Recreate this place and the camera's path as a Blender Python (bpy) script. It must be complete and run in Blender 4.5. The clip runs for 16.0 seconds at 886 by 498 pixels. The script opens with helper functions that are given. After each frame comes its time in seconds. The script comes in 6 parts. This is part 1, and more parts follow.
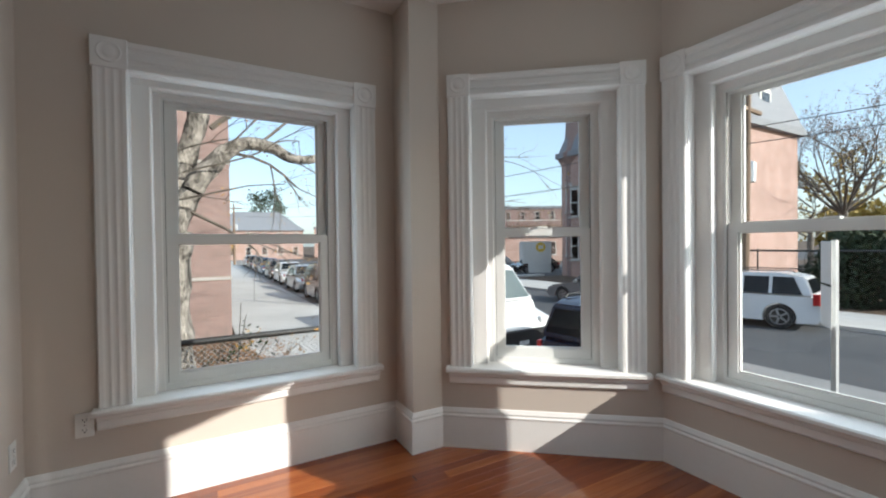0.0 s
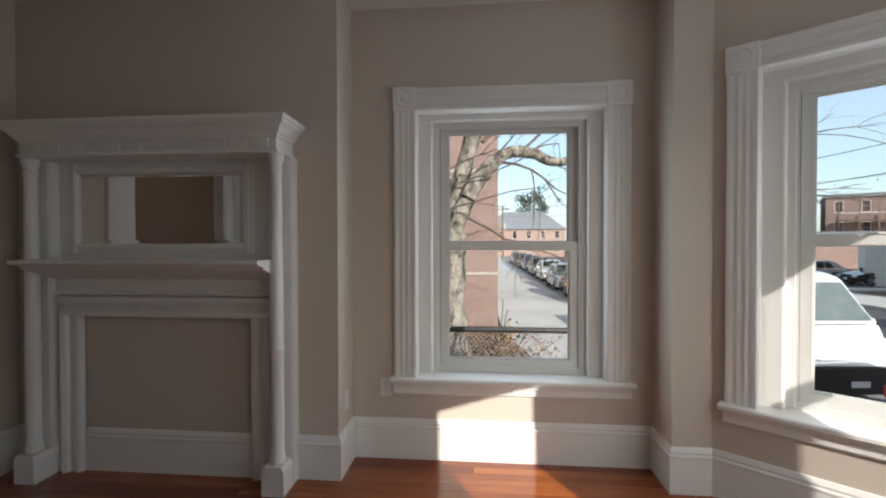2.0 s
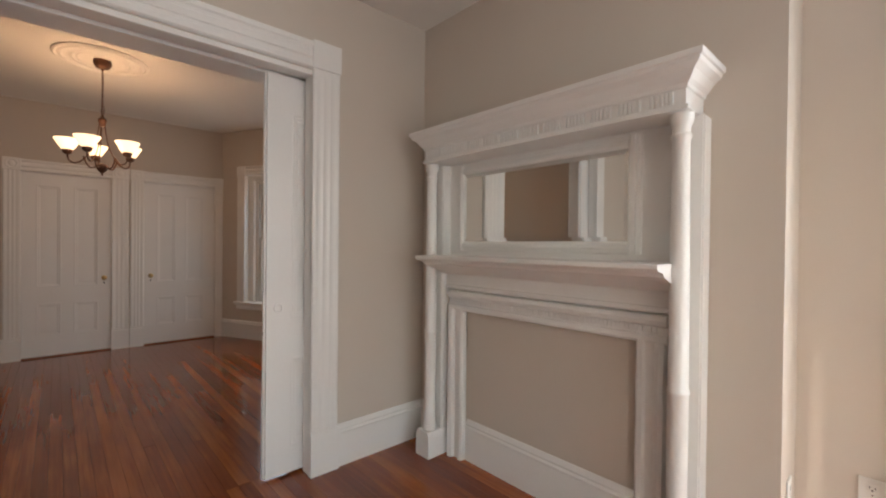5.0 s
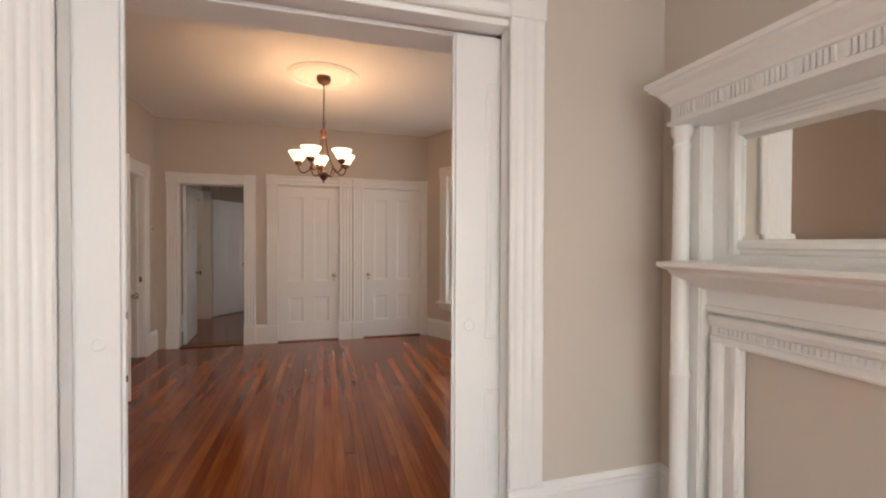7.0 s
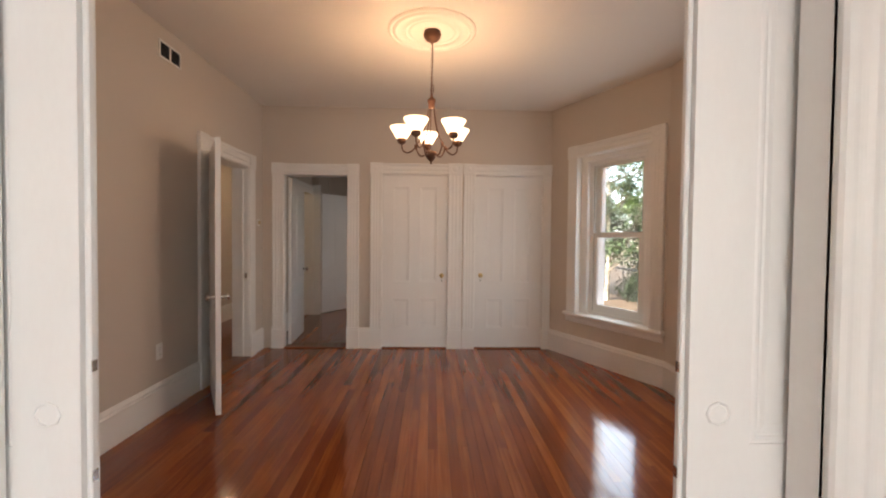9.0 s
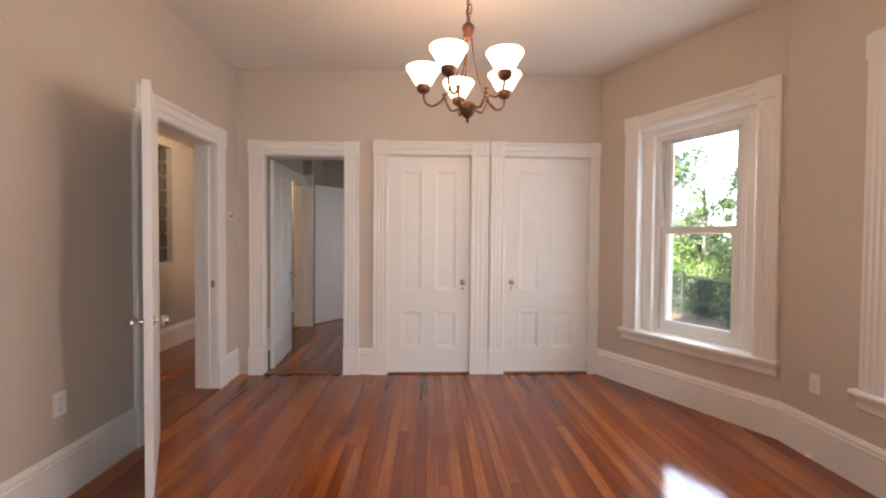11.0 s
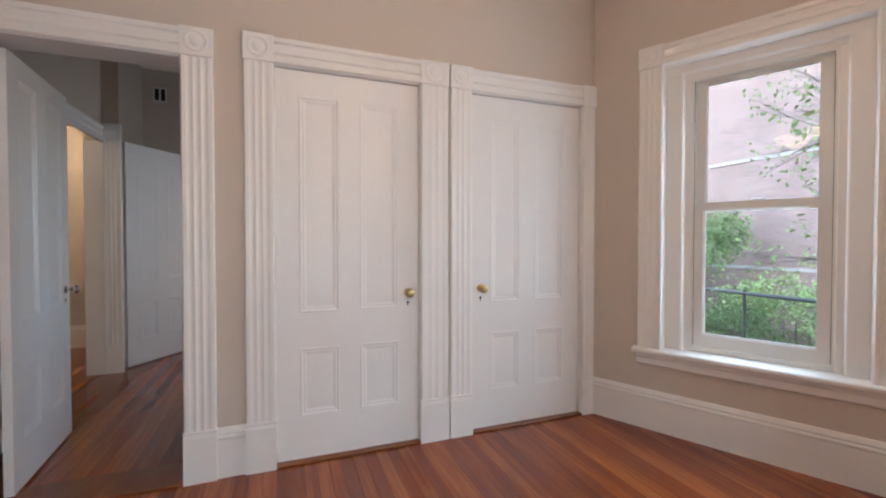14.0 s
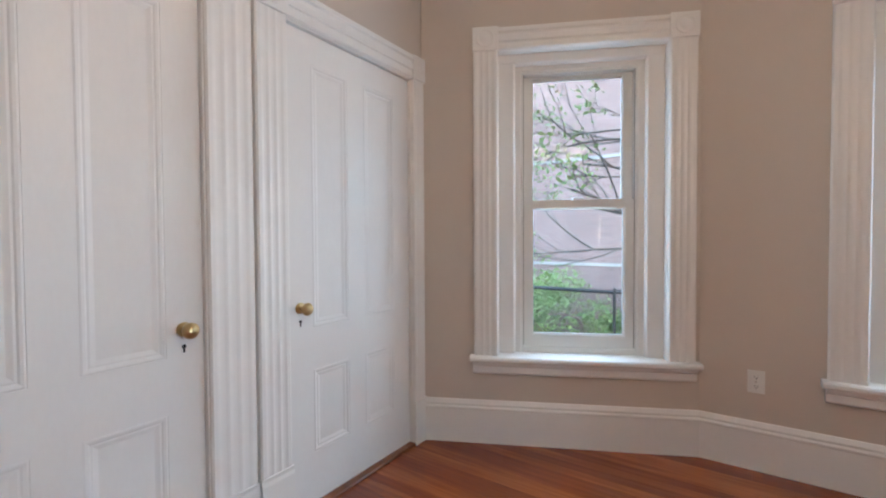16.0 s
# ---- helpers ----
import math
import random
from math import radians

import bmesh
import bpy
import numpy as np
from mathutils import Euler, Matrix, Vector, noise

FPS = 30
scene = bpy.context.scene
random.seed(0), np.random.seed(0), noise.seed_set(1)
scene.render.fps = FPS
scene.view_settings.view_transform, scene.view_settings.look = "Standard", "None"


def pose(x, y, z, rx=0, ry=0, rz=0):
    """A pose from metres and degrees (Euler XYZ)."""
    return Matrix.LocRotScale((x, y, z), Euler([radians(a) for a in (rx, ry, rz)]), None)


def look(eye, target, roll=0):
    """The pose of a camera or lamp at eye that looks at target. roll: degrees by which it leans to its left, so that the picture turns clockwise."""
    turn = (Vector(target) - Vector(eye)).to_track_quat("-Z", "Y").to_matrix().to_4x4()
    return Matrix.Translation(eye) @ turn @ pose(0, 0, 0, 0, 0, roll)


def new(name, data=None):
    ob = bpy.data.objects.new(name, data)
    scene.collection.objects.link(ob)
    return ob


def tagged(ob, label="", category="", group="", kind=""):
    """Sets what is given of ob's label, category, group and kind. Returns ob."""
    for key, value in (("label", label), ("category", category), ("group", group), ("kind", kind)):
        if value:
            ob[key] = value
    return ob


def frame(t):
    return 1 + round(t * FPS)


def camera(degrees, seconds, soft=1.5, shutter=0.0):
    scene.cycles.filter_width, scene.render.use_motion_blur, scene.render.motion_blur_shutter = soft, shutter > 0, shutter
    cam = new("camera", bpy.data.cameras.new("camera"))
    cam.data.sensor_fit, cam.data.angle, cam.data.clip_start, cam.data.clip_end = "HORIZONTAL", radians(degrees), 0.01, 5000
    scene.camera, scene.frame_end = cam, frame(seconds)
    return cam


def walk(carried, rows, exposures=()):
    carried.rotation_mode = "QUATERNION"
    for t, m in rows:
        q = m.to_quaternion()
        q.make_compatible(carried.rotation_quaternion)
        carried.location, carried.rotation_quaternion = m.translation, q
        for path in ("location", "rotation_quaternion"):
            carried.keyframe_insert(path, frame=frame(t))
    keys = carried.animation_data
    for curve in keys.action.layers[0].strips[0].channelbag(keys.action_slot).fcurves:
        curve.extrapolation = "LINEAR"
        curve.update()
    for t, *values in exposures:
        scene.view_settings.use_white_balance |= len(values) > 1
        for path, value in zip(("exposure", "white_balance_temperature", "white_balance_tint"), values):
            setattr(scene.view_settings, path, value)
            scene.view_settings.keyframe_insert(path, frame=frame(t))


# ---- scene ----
cam = camera(92.6, 16.0, 2.1)
PATH = [
    (0, (0.103, -0.266, 1.269), (1.088, 1.474, 1.244), -0.7),
    (0.5, (0.098, -0.294, 1.27), (0.816, 1.572, 1.254), -0.5),
    (1, (0.128, -0.352, 1.295), (0.56, 1.601, 1.278), -0.3),
    (1.5, (0.154, -0.314, 1.334), (0.304, 1.68, 1.303), -0.1),
    (2, (0.174, -0.275, 1.323), (0.006, 1.718, 1.297), -0.1),
    (2.5, (0.159, -0.24, 1.305), (-0.295, 1.707, 1.287), 0.1),
    (3, (0.077, -0.206, 1.301), (-0.609, 1.673, 1.283), 0.2),
    (3.5, (-0.054, -0.135, 1.293), (-0.953, 1.651, 1.276), 0.5),
    (4, (-0.156, -0.075, 1.287), (-1.255, 1.596, 1.273), 0.5),
    (4.5, (-0.243, 0.039, 1.293), (-1.532, 1.568, 1.275), 0.6),
    (5, (-0.326, 0.173, 1.299), (-1.804, 1.521, 1.282), 0.6),
    (7.5, (-1.086, 0.484, 1.312), (-3.057, 0.822, 1.277), 0.4),
    (8, (-1.311, 0.508, 1.327), (-3.305, 0.661, 1.281), 0.7),
    (8.5, (-1.538, 0.474, 1.319), (-3.536, 0.552, 1.271), 0.7),
    (9, (-1.778, 0.459, 1.312), (-3.776, 0.517, 1.262), 0.6),
    (11.5, (-3.122, 0.197, 1.251), (-5.12, 0.275, 1.207), 0.3),
    (12, (-3.45, 0.146, 1.226), (-5.447, 0.243, 1.183), 0.2),
    (12.5, (-3.724, 0.121, 1.268), (-5.719, 0.251, 1.199), 0.2),
    (13, (-3.975, 0.007, 1.223), (-5.955, 0.285, 1.177), 0.2),
    (13.5, (-4.234, -0.056, 1.191), (-6.172, 0.436, 1.149), 0.2),
    (14, (-4.476, -0.082, 1.166), (-6.345, 0.628, 1.128), 0.0),
    (14.5, (-4.72, -0.158, 1.164), (-6.474, 0.802, 1.129), -0.1),
    (15, (-4.97, -0.186, 1.182), (-6.53, 1.064, 1.121), -0.4),
    (15.5, (-5.148, -0.104, 1.149), (-6.506, 1.363, 1.11), -0.2),
    (16, (-5.309, -0.082, 1.168), (-6.436, 1.57, 1.121), -0.3),
]
EXPOSURES = [(0, 0.36, 6300, 9), (1.0, 0.35, 6450, 9), (2.0, 0.31, 6600, 11), (3.0, 0.3, 6850, 13), (3.6, 0.33, 7150, 14), (4.2, 0.93, 7150, 16), (5.0, 1.95, 7150, 14), (7.5, 2.65, 7150, 14),
             (9.0, 2.72, 7200, 14), (11.5, 3.38, 6350, 14), (12.5, 3.32, 6080, 12), (13.5, 3.27, 5920, 10), (15.0, 3.24, 5620, 5), (16.0, 3.22, 5420, 4)]
walk(cam, [(t, look(eye, target, roll)) for t, eye, target, roll in PATH], EXPOSURES)

# ---- world, sun and large lights ----
SUN_AZ, SUN_EL = radians(149.7), radians(25)      # azimuth clockwise from +y
sun_dir = Vector((math.sin(SUN_AZ) * math.cos(SUN_EL), math.cos(SUN_AZ) * math.cos(SUN_EL), math.sin(SUN_EL)))
world = bpy.data.worlds.new("sky")
scene.world = world
world.use_nodes = True
wn = world.node_tree
sky = wn.nodes.new("ShaderNodeTexSky")
sky.sky_type, sky.sun_disc = 'NISHITA', False
sky.sun_elevation, sky.sun_rotation = SUN_EL, SUN_AZ
sky.dust_density, sky.ozone_density = 1.6, 2.2
veil = wn.nodes.new("ShaderNodeMix")                 # even pale tone added to whiten and brighten the whole sky
veil.data_type, veil.blend_type = 'RGBA', 'ADD'
veil.inputs[0].default_value = 1.0
veil.inputs[7].default_value = (1.75, 2.05, 2.3, 1)
wn.links.new(sky.outputs[0], veil.inputs[6])
wn.links.new(veil.outputs[2], wn.nodes["Background"].inputs[0])
wn.nodes["Background"].inputs[1].default_value = 0.15

sun = new("sun", bpy.data.lights.new("sun", 'SUN'))
sun.data.energy, sun.data.angle, sun.data.color = 5.0, radians(0.5), (1.0, 0.94, 0.86)
sun.matrix_world = look(sun_dir * 60, (0, 0, 0))


def area_lamp(name, m, w, h, watts, colour):
    lamp = new(name, bpy.data.lights.new(name, 'AREA'))
    lamp.data.shape, lamp.data.size, lamp.data.size_y = 'RECTANGLE', w, h
    lamp.data.energy, lamp.data.color = watts, colour
    lamp.matrix_world = m
    return lamp


def point_lamp(name, at, watts, colour, radius):
    lamp = new(name, bpy.data.lights.new(name, 'POINT'))
    lamp.data.energy, lamp.data.color, lamp.data.shadow_soft_size = watts, colour, radius
    lamp.location = at
    return lamp


# skylight through the window openings; daylight_7 brightens the back hall from an unseen window
SKYBLUE = (0.76, 0.90, 1.0)
for nm, x, y, deg, w, watts in (("daylight_1", 0.36, 2.40, 0, 0.82, 6.2), ("daylight_2", 1.945, 1.695, -39, 0.54, 4.0), ("daylight_3", 2.51, 0.52, -90, 0.82, 5.8), ("daylight_4", 1.95, -0.71, -141, 0.54, 2.2),
                                ("daylight_5", -6.055, 2.357, 26, 0.46, 1.0), ("daylight_6", -4.362, 2.62, 0, 0.46, 1.0), ("daylight_7", -8.8, 0.70, 0, 0.7, 0.9)):
    area_lamp(nm, pose(x, y, 1.3, 90, 0, deg + 180), w, 1.35, watts, (0.94, 0.95, 0.96) if nm == "daylight_7" else SKYBLUE)
point_lamp("back_corridor_lamp", (-9.65, -1.77, 2.33), 1.2, (1.0, 0.75, 0.48), 0.05)
point_lamp("corridor_lamp", (-7.35, -2.2, 2.33), 1.2, (1.0, 0.75, 0.48), 0.05)

# ---- materials ----
def material(name, base, rough=0.5, metal=0.0, spec=0.5):
    m = bpy.data.materials.new(name)
    m.use_nodes = True
    b = m.node_tree.nodes["Principled BSDF"]
    b.inputs["Base Color"].default_value = (*base, 1)
    b.inputs["Roughness"].default_value = rough
    b.inputs["Metallic"].default_value = metal
    b.inputs["Specular IOR Level"].default_value = spec
    return m


def nd(m, kind, **sockets):
    n = m.node_tree.nodes.new(kind)
    for k, v in sockets.items():
        n.inputs[k.replace("_", " ")].default_value = v
    return n


def wire(m, a, out, b, inp):
    m.node_tree.links.new(a.outputs[out], b.inputs[inp])


def coords(m, scale=(1, 1, 1), rot=(0, 0, 0), kind="Object"):
    tc = nd(m, "ShaderNodeTexCoord")
    mp = nd(m, "ShaderNodeMapping")
    mp.inputs["Scale"].default_value, mp.inputs["Rotation"].default_value = scale, rot
    wire(m, tc, kind, mp, "Vector")
    return mp


def ramp(m, stops):
    r = nd(m, "ShaderNodeValToRGB")
    el = r.color_ramp.elements
    while len(el) < len(stops):
        el.new(0.5)
    for e, (p, c) in zip(el, stops):
        e.position, e.color = p, (*c, 1)
    return r


def noisy(m, mp, scale, detail=4.0, rough=0.55):
    n = nd(m, "ShaderNodeTexNoise", Scale=scale, Detail=detail, Roughness=rough)
    wire(m, mp, "Vector", n, "Vector")
    return n


def bump(m, src, out, strength, distance=0.01):
    b = nd(m, "ShaderNodeBump", Strength=strength, Distance=distance)
    wire(m, src, out, b, "Height")
    wire(m, b, "Normal", m.node_tree.nodes["Principled BSDF"], "Normal")
    return b


def mottled(name, lo, hi, scale=3.0, fine=60.0, rough=0.5, bump_s=0.1, metal=0.0, dist=0.004, stretch=(1, 1, 1), kind="Object", span=(0.32, 0.68)):
    """Colour that wanders between two tones at two scales, with a fine relief."""
    m = material(name, lo, rough, metal)
    b = m.node_tree.nodes["Principled BSDF"]
    mp = coords(m, stretch, kind=kind)
    n1, n2 = noisy(m, mp, scale), noisy(m, mp, fine, 3.0)
    mix = nd(m, "ShaderNodeMath")
    mix.operation = 'MULTIPLY_ADD'
    mix.inputs[1].default_value = 0.35
    wire(m, n2, "Fac", mix, 0)
    half = nd(m, "ShaderNodeMath")
    half.operation = 'MULTIPLY'
    half.inputs[1].default_value = 0.65
    wire(m, n1, "Fac", half, 0)
    wire(m, half, 0, mix, 2)
    r = ramp(m, [(span[0], lo), (span[1], hi)])
    wire(m, mix, 0, r, "Fac")
    wire(m, r, "Color", b, "Base Color")
    if bump_s:
        bump(m, n2, "Fac", bump_s, dist)
    return m


def plank_material():
    m = material("varnished_fir", (0.3, 0.1, 0.04), 0.16)
    b = m.node_tree.nodes["Principled BSDF"]
    info = nd(m, "ShaderNodeObjectInfo")
    tc = nd(m, "ShaderNodeTexCoord")
    off = nd(m, "ShaderNodeVectorMath")
    off.operation = 'MULTIPLY_ADD'
    comb = nd(m, "ShaderNodeCombineXYZ")
    for i in range(3):
        wire(m, info, "Random", comb, i)
    wire(m, comb, 0, off, 0)
    off.inputs[1].default_value = (37.0, 17.0, 5.0)
    wire(m, tc, "Object", off, 2)
    mp = nd(m, "ShaderNodeMapping")
    mp.inputs["Scale"].default_value = (0.9, 26.0, 6.0)
    wire(m, off, 0, mp, "Vector")
    g = noisy(m, mp, 2.0, 6.0, 0.6)
    mp2 = nd(m, "ShaderNodeMapping")
    mp2.inputs["Scale"].default_value = (0.7, 2.5, 1.0)
    wire(m, off, 0, mp2, "Vector")
    g2 = noisy(m, mp2, 1.6, 3.0)
    tone = nd(m, "ShaderNodeMath")
    tone.operation = 'MULTIPLY_ADD'
    tone.inputs[1].default_value = 0.21
    wire(m, info, "Random", tone, 0)
    half = nd(m, "ShaderNodeMath")
    half.operation = 'MULTIPLY_ADD'
    half.inputs[1].default_value = 0.36
    wire(m, g, "Fac", half, 0)
    third = nd(m, "ShaderNodeMath")
    third.operation = 'MULTIPLY'
    third.inputs[1].default_value = 0.34
    wire(m, g2, "Fac", third, 0)
    wire(m, third, 0, half, 2)
    wire(m, half, 0, tone, 2)
    r = ramp(m, [(0.26, (0.150, 0.032, 0.011)), (0.46, (0.255, 0.060, 0.016)), (0.60, (0.40, 0.118, 0.030)), (0.80, (0.58, 0.215, 0.060))])
    wire(m, tone, 0, r, "Fac")
    wire(m, r, "Color", b, "Base Color")
    rr = nd(m, "ShaderNodeMapRange")
    rr.inputs["To Min"].default_value, rr.inputs["To Max"].default_value = 0.08, 0.15
    wire(m, g2, "Fac", rr, "Value")
    wire(m, rr, 0, b, "Roughness")
    b.inputs["Specular IOR Level"].default_value = 0.5
    b.inputs["Coat Weight"].default_value = 0.15
    b.inputs["Coat Roughness"].default_value = 0.05
    bump(m, g2, "Fac", 0.03, 0.006)
    return m


def brick_material(name, c1, c2, mortar, length=0.2, height=0.067):
    m = material(name, c1, 0.9)
    b = m.node_tree.nodes["Principled BSDF"]
    tc = nd(m, "ShaderNodeTexCoord")
    sep = nd(m, "ShaderNodeSeparateXYZ")
    wire(m, tc, "Object", sep, 0)
    add = nd(m, "ShaderNodeMath")
    wire(m, sep, "X", add, 0)
    wire(m, sep, "Y", add, 1)
    comb = nd(m, "ShaderNodeCombineXYZ")
    wire(m, add, 0, comb, "X")
    wire(m, sep, "Z", comb, "Y")
    br = nd(m, "ShaderNodeTexBrick", Scale=1.0)
    br.inputs["Color1"].default_value, br.inputs["Color2"].default_value = (*c1, 1), (*c2, 1)
    br.inputs["Mortar"].default_value = (*mortar, 1)
    br.inputs["Mortar Size"].default_value = 0.006
    br.inputs["Brick Width"].default_value, br.inputs["Row Height"].default_value = length, height
    wire(m, comb, 0, br, "Vector")
    mp = coords(m)
    n = noisy(m, mp, 0.9, 5.0)
    mul = nd(m, "ShaderNodeMix")
    mul.data_type, mul.blend_type = 'RGBA', 'MULTIPLY'
    mul.inputs[0].default_value = 0.6
    r = ramp(m, [(0.3, (0.6, 0.58, 0.56)), (0.7, (1, 1, 1))])
    wire(m, n, "Fac", r, "Fac")
    m.node_tree.links.new(br.outputs["Color"], mul.inputs[6])
    m.node_tree.links.new(r.outputs["Color"], mul.inputs[7])
    m.node_tree.links.new(mul.outputs[2], b.inputs["Base Color"])
    bump(m, br, "Fac", -0.4, 0.01)
    return m


def glass_material(name, tint=(0.97, 0.99, 0.98)):
    m = bpy.data.materials.new(name)
    m.use_nodes = True
    nt = m.node_tree
    nt.nodes.clear()
    out = nt.nodes.new("ShaderNodeOutputMaterial")
    tr = nt.nodes.new("ShaderNodeBsdfTransparent")
    tr.inputs[0].default_value = (*tint, 1)
    gl = nt.nodes.new("ShaderNodeBsdfGlossy")
    gl.inputs["Roughness"].default_value = 0.02
    lw = nt.nodes.new("ShaderNodeLayerWeight")
    pw = nt.nodes.new("ShaderNodeMath")
    pw.operation = 'POWER'
    pw.inputs[1].default_value = 4.5
    fr = nt.nodes.new("ShaderNodeMath")
    fr.operation = 'MULTIPLY_ADD'
    fr.inputs[1].default_value, fr.inputs[2].default_value = 0.85, 0.035
    nt.links.new(lw.outputs["Facing"], pw.inputs[0])
    nt.links.new(pw.outputs[0], fr.inputs[0])
    mx = nt.nodes.new("ShaderNodeMixShader")
    nt.links.new(fr.outputs[0], mx.inputs[0])
    nt.links.new(tr.outputs[0], mx.inputs[1])
    nt.links.new(gl.outputs[0], mx.inputs[2])
    nt.links.new(mx.outputs[0], out.inputs[0])
    return m


def glowing(name, colour, strength):
    m = material(name, (0.9, 0.88, 0.84), 0.4)
    b = m.node_tree.nodes["Principled BSDF"]
    b.inputs["Emission Color"].default_value = (*colour, 1)
    b.inputs["Emission Strength"].default_value = strength
    return m


PAINT = mottled("greige_wall_paint", (0.580, 0.508, 0.440), (0.610, 0.536, 0.466), 0.8, 180, 0.62, 0.10, dist=0.002)
WHITE = mottled("white_gloss_trim", (0.79, 0.775, 0.745), (0.83, 0.815, 0.79), 2.0, 50, 0.36, 0.035, dist=0.002)
DOORWHITE = mottled("white_door_paint", (0.78, 0.765, 0.745), (0.82, 0.81, 0.79), 1.6, 40, 0.38, 0.05, dist=0.002, stretch=(2, 2, 0.8))
CEIL = mottled("ceiling_paint", (0.77, 0.735, 0.69), (0.80, 0.765, 0.72), 0.7, 120, 0.8, 0.08, dist=0.002)
FLOOR = plank_material()
SUB = mottled("dark_joint", (0.03, 0.012, 0.006), (0.05, 0.02, 0.01), 3, 50, 0.6)
SADDLE = mottled("oak_threshold", (0.16, 0.05, 0.018), (0.26, 0.09, 0.03), 3, 60, 0.25, 0.1, stretch=(3, 0.6, 3))
BRASS = mottled("aged_brass", (0.48, 0.36, 0.17), (0.62, 0.48, 0.25), 6, 90, 0.28, 0.05, 1.0)
NICKEL = mottled("satin_nickel", (0.55, 0.53, 0.5), (0.65, 0.63, 0.6), 6, 90, 0.25, 0.04, 1.0)
BRONZE = mottled("bronze_lamp_metal", (0.085, 0.038, 0.022), (0.17, 0.078, 0.045), 12, 90, 0.38, 0.08, 0.55)
BLACK = mottled("black_iron", (0.012, 0.012, 0.012), (0.03, 0.03, 0.03), 8, 90, 0.5, 0.1)
PLASTIC = mottled("white_plastic", (0.78, 0.77, 0.73), (0.82, 0.81, 0.78), 4, 60, 0.3, 0.02)
VINYL = mottled("white_vinyl_sash", (0.76, 0.77, 0.74), (0.80, 0.80, 0.78), 3, 60, 0.32, 0.03)
# dark grey that paints the shade in the gap beside the sashes
GAP_SHADE = mottled("sash_gap_shade", (0.16, 0.155, 0.145), (0.24, 0.235, 0.22), 5, 60, 0.6, 0.02)
# near-black that paints the shade inside keyholes, slots and the vents
DARK = material("hole_shade", (0.01, 0.01, 0.01), 0.9)
GLASS = glass_material("window_glass")
MIRROR = material("mirror_silver", (0.86, 0.87, 0.85), 0.015, 1.0)
SHADE = glowing("frosted_glass_shade", (1.0, 0.70, 0.42), 0.5)
CANLIGHT = glowing("recessed_lamp", (1.0, 0.75, 0.45), 4.0)

# ---- mesh helpers ----
def part(name, bm, mat, parent=None, label="", smooth=False):
    """Links a bmesh as one mesh object under a thing or a part."""
    me = bpy.data.meshes.new(name)
    bmesh.ops.recalc_face_normals(bm, faces=bm.faces)
    bm.to_mesh(me)
    bm.free()
    me.materials.append(mat)
    if smooth:
        me.polygons.foreach_set("use_smooth", [True] * len(me.polygons))
        me.set_sharp_from_angle(angle=radians(38))
    ob = new(name, me)
    if parent is not None:
        ob.parent = parent
    if label:
        ob["label"] = label
    return ob


def thing(name, m, label, category, group="", kind=""):
    ob = new(name)
    ob.empty_display_size = 0.1
    ob.matrix_world = m
    return tagged(ob, label, category, group, kind)


def frame_at(x, y, deg=0.0, z=0.0):
    return pose(x, y, z, 0, 0, deg)


def box(bm, x0, x1, y0, y1, z0, z1):
    v = [bm.verts.new((x, y, z)) for z in (z0, z1) for y in (y0, y1) for x in (x0, x1)]
    fs = [(0, 2, 3, 1), (4, 5, 7, 6), (0, 1, 5, 4), (1, 3, 7, 5), (3, 2, 6, 7), (2, 0, 4, 6)]
    return [bm.faces.new([v[i] for i in f]) for f in fs]


def soft_box(x0, x1, y0, y1, z0, z1, r=0.003, seg=1):
    bm = bmesh.new()
    box(bm, x0, x1, y0, y1, z0, z1)
    bmesh.ops.bevel(bm, geom=bm.edges[:], offset=r, segments=seg, affect='EDGES')
    return bm


def prism(bm, poly, at, ax_a, ax_b, run):
    """A closed outline (a, b) swept along run from at."""
    at, ax_a, ax_b, run = Vector(at), Vector(ax_a), Vector(ax_b), Vector(run)
    lo = [bm.verts.new(at + ax_a * a + ax_b * b) for a, b in poly]
    hi = [bm.verts.new(v.co + run) for v in lo]
    n = len(poly)
    for i in range(n):
        j = (i + 1) % n
        bm.faces.new((lo[i], lo[j], hi[j], hi[i]))
    bm.faces.new(lo[::-1])
    bm.faces.new(hi)


def mitred(bm, poly, p0, p1, out, m0=0.0, m1=0.0):
    """A moulding from p0 to p1 along a wall: outline (d, z) with d away from the wall along out; each end is cut by m times d along the run."""
    p0, p1, out = Vector(p0), Vector(p1), Vector(out)
    way = (p1 - p0).normalized()
    up = Vector((0, 0, 1))
    lo = [bm.verts.new(p0 + out * d + up * z + way * (m0 * d)) for d, z in poly]
    hi = [bm.verts.new(p1 + out * d + up * z + way * (m1 * d)) for d, z in poly]
    n = len(poly)
    for i in range(n):
        j = (i + 1) % n
        bm.faces.new((lo[i], lo[j], hi[j], hi[i]))
    bm.faces.new(lo[::-1])
    bm.faces.new(hi)


def lathe(bm, prof, at=(0, 0, 0), axis='Z', n=20):
    """A turned shape from (radius, height) rows."""
    at = Vector(at)
    rings = []
    for r, h in prof:
        ring = []
        for i in range(n):
            a = 2 * math.pi * i / n
            c, s = r * math.cos(a), r * math.sin(a)
            p = {'Z': (c, s, h), 'Y': (c, h, s), 'X': (h, c, s)}[axis]
            ring.append(bm.verts.new(at + Vector(p)))
        rings.append(ring)
    for a, b in zip(rings, rings[1:]):
        for i in range(n):
            j = (i + 1) % n
            bm.faces.new((a[i], a[j], b[j], b[i]))
    bm.faces.new(rings[0][::-1])
    bm.faces.new(rings[-1])


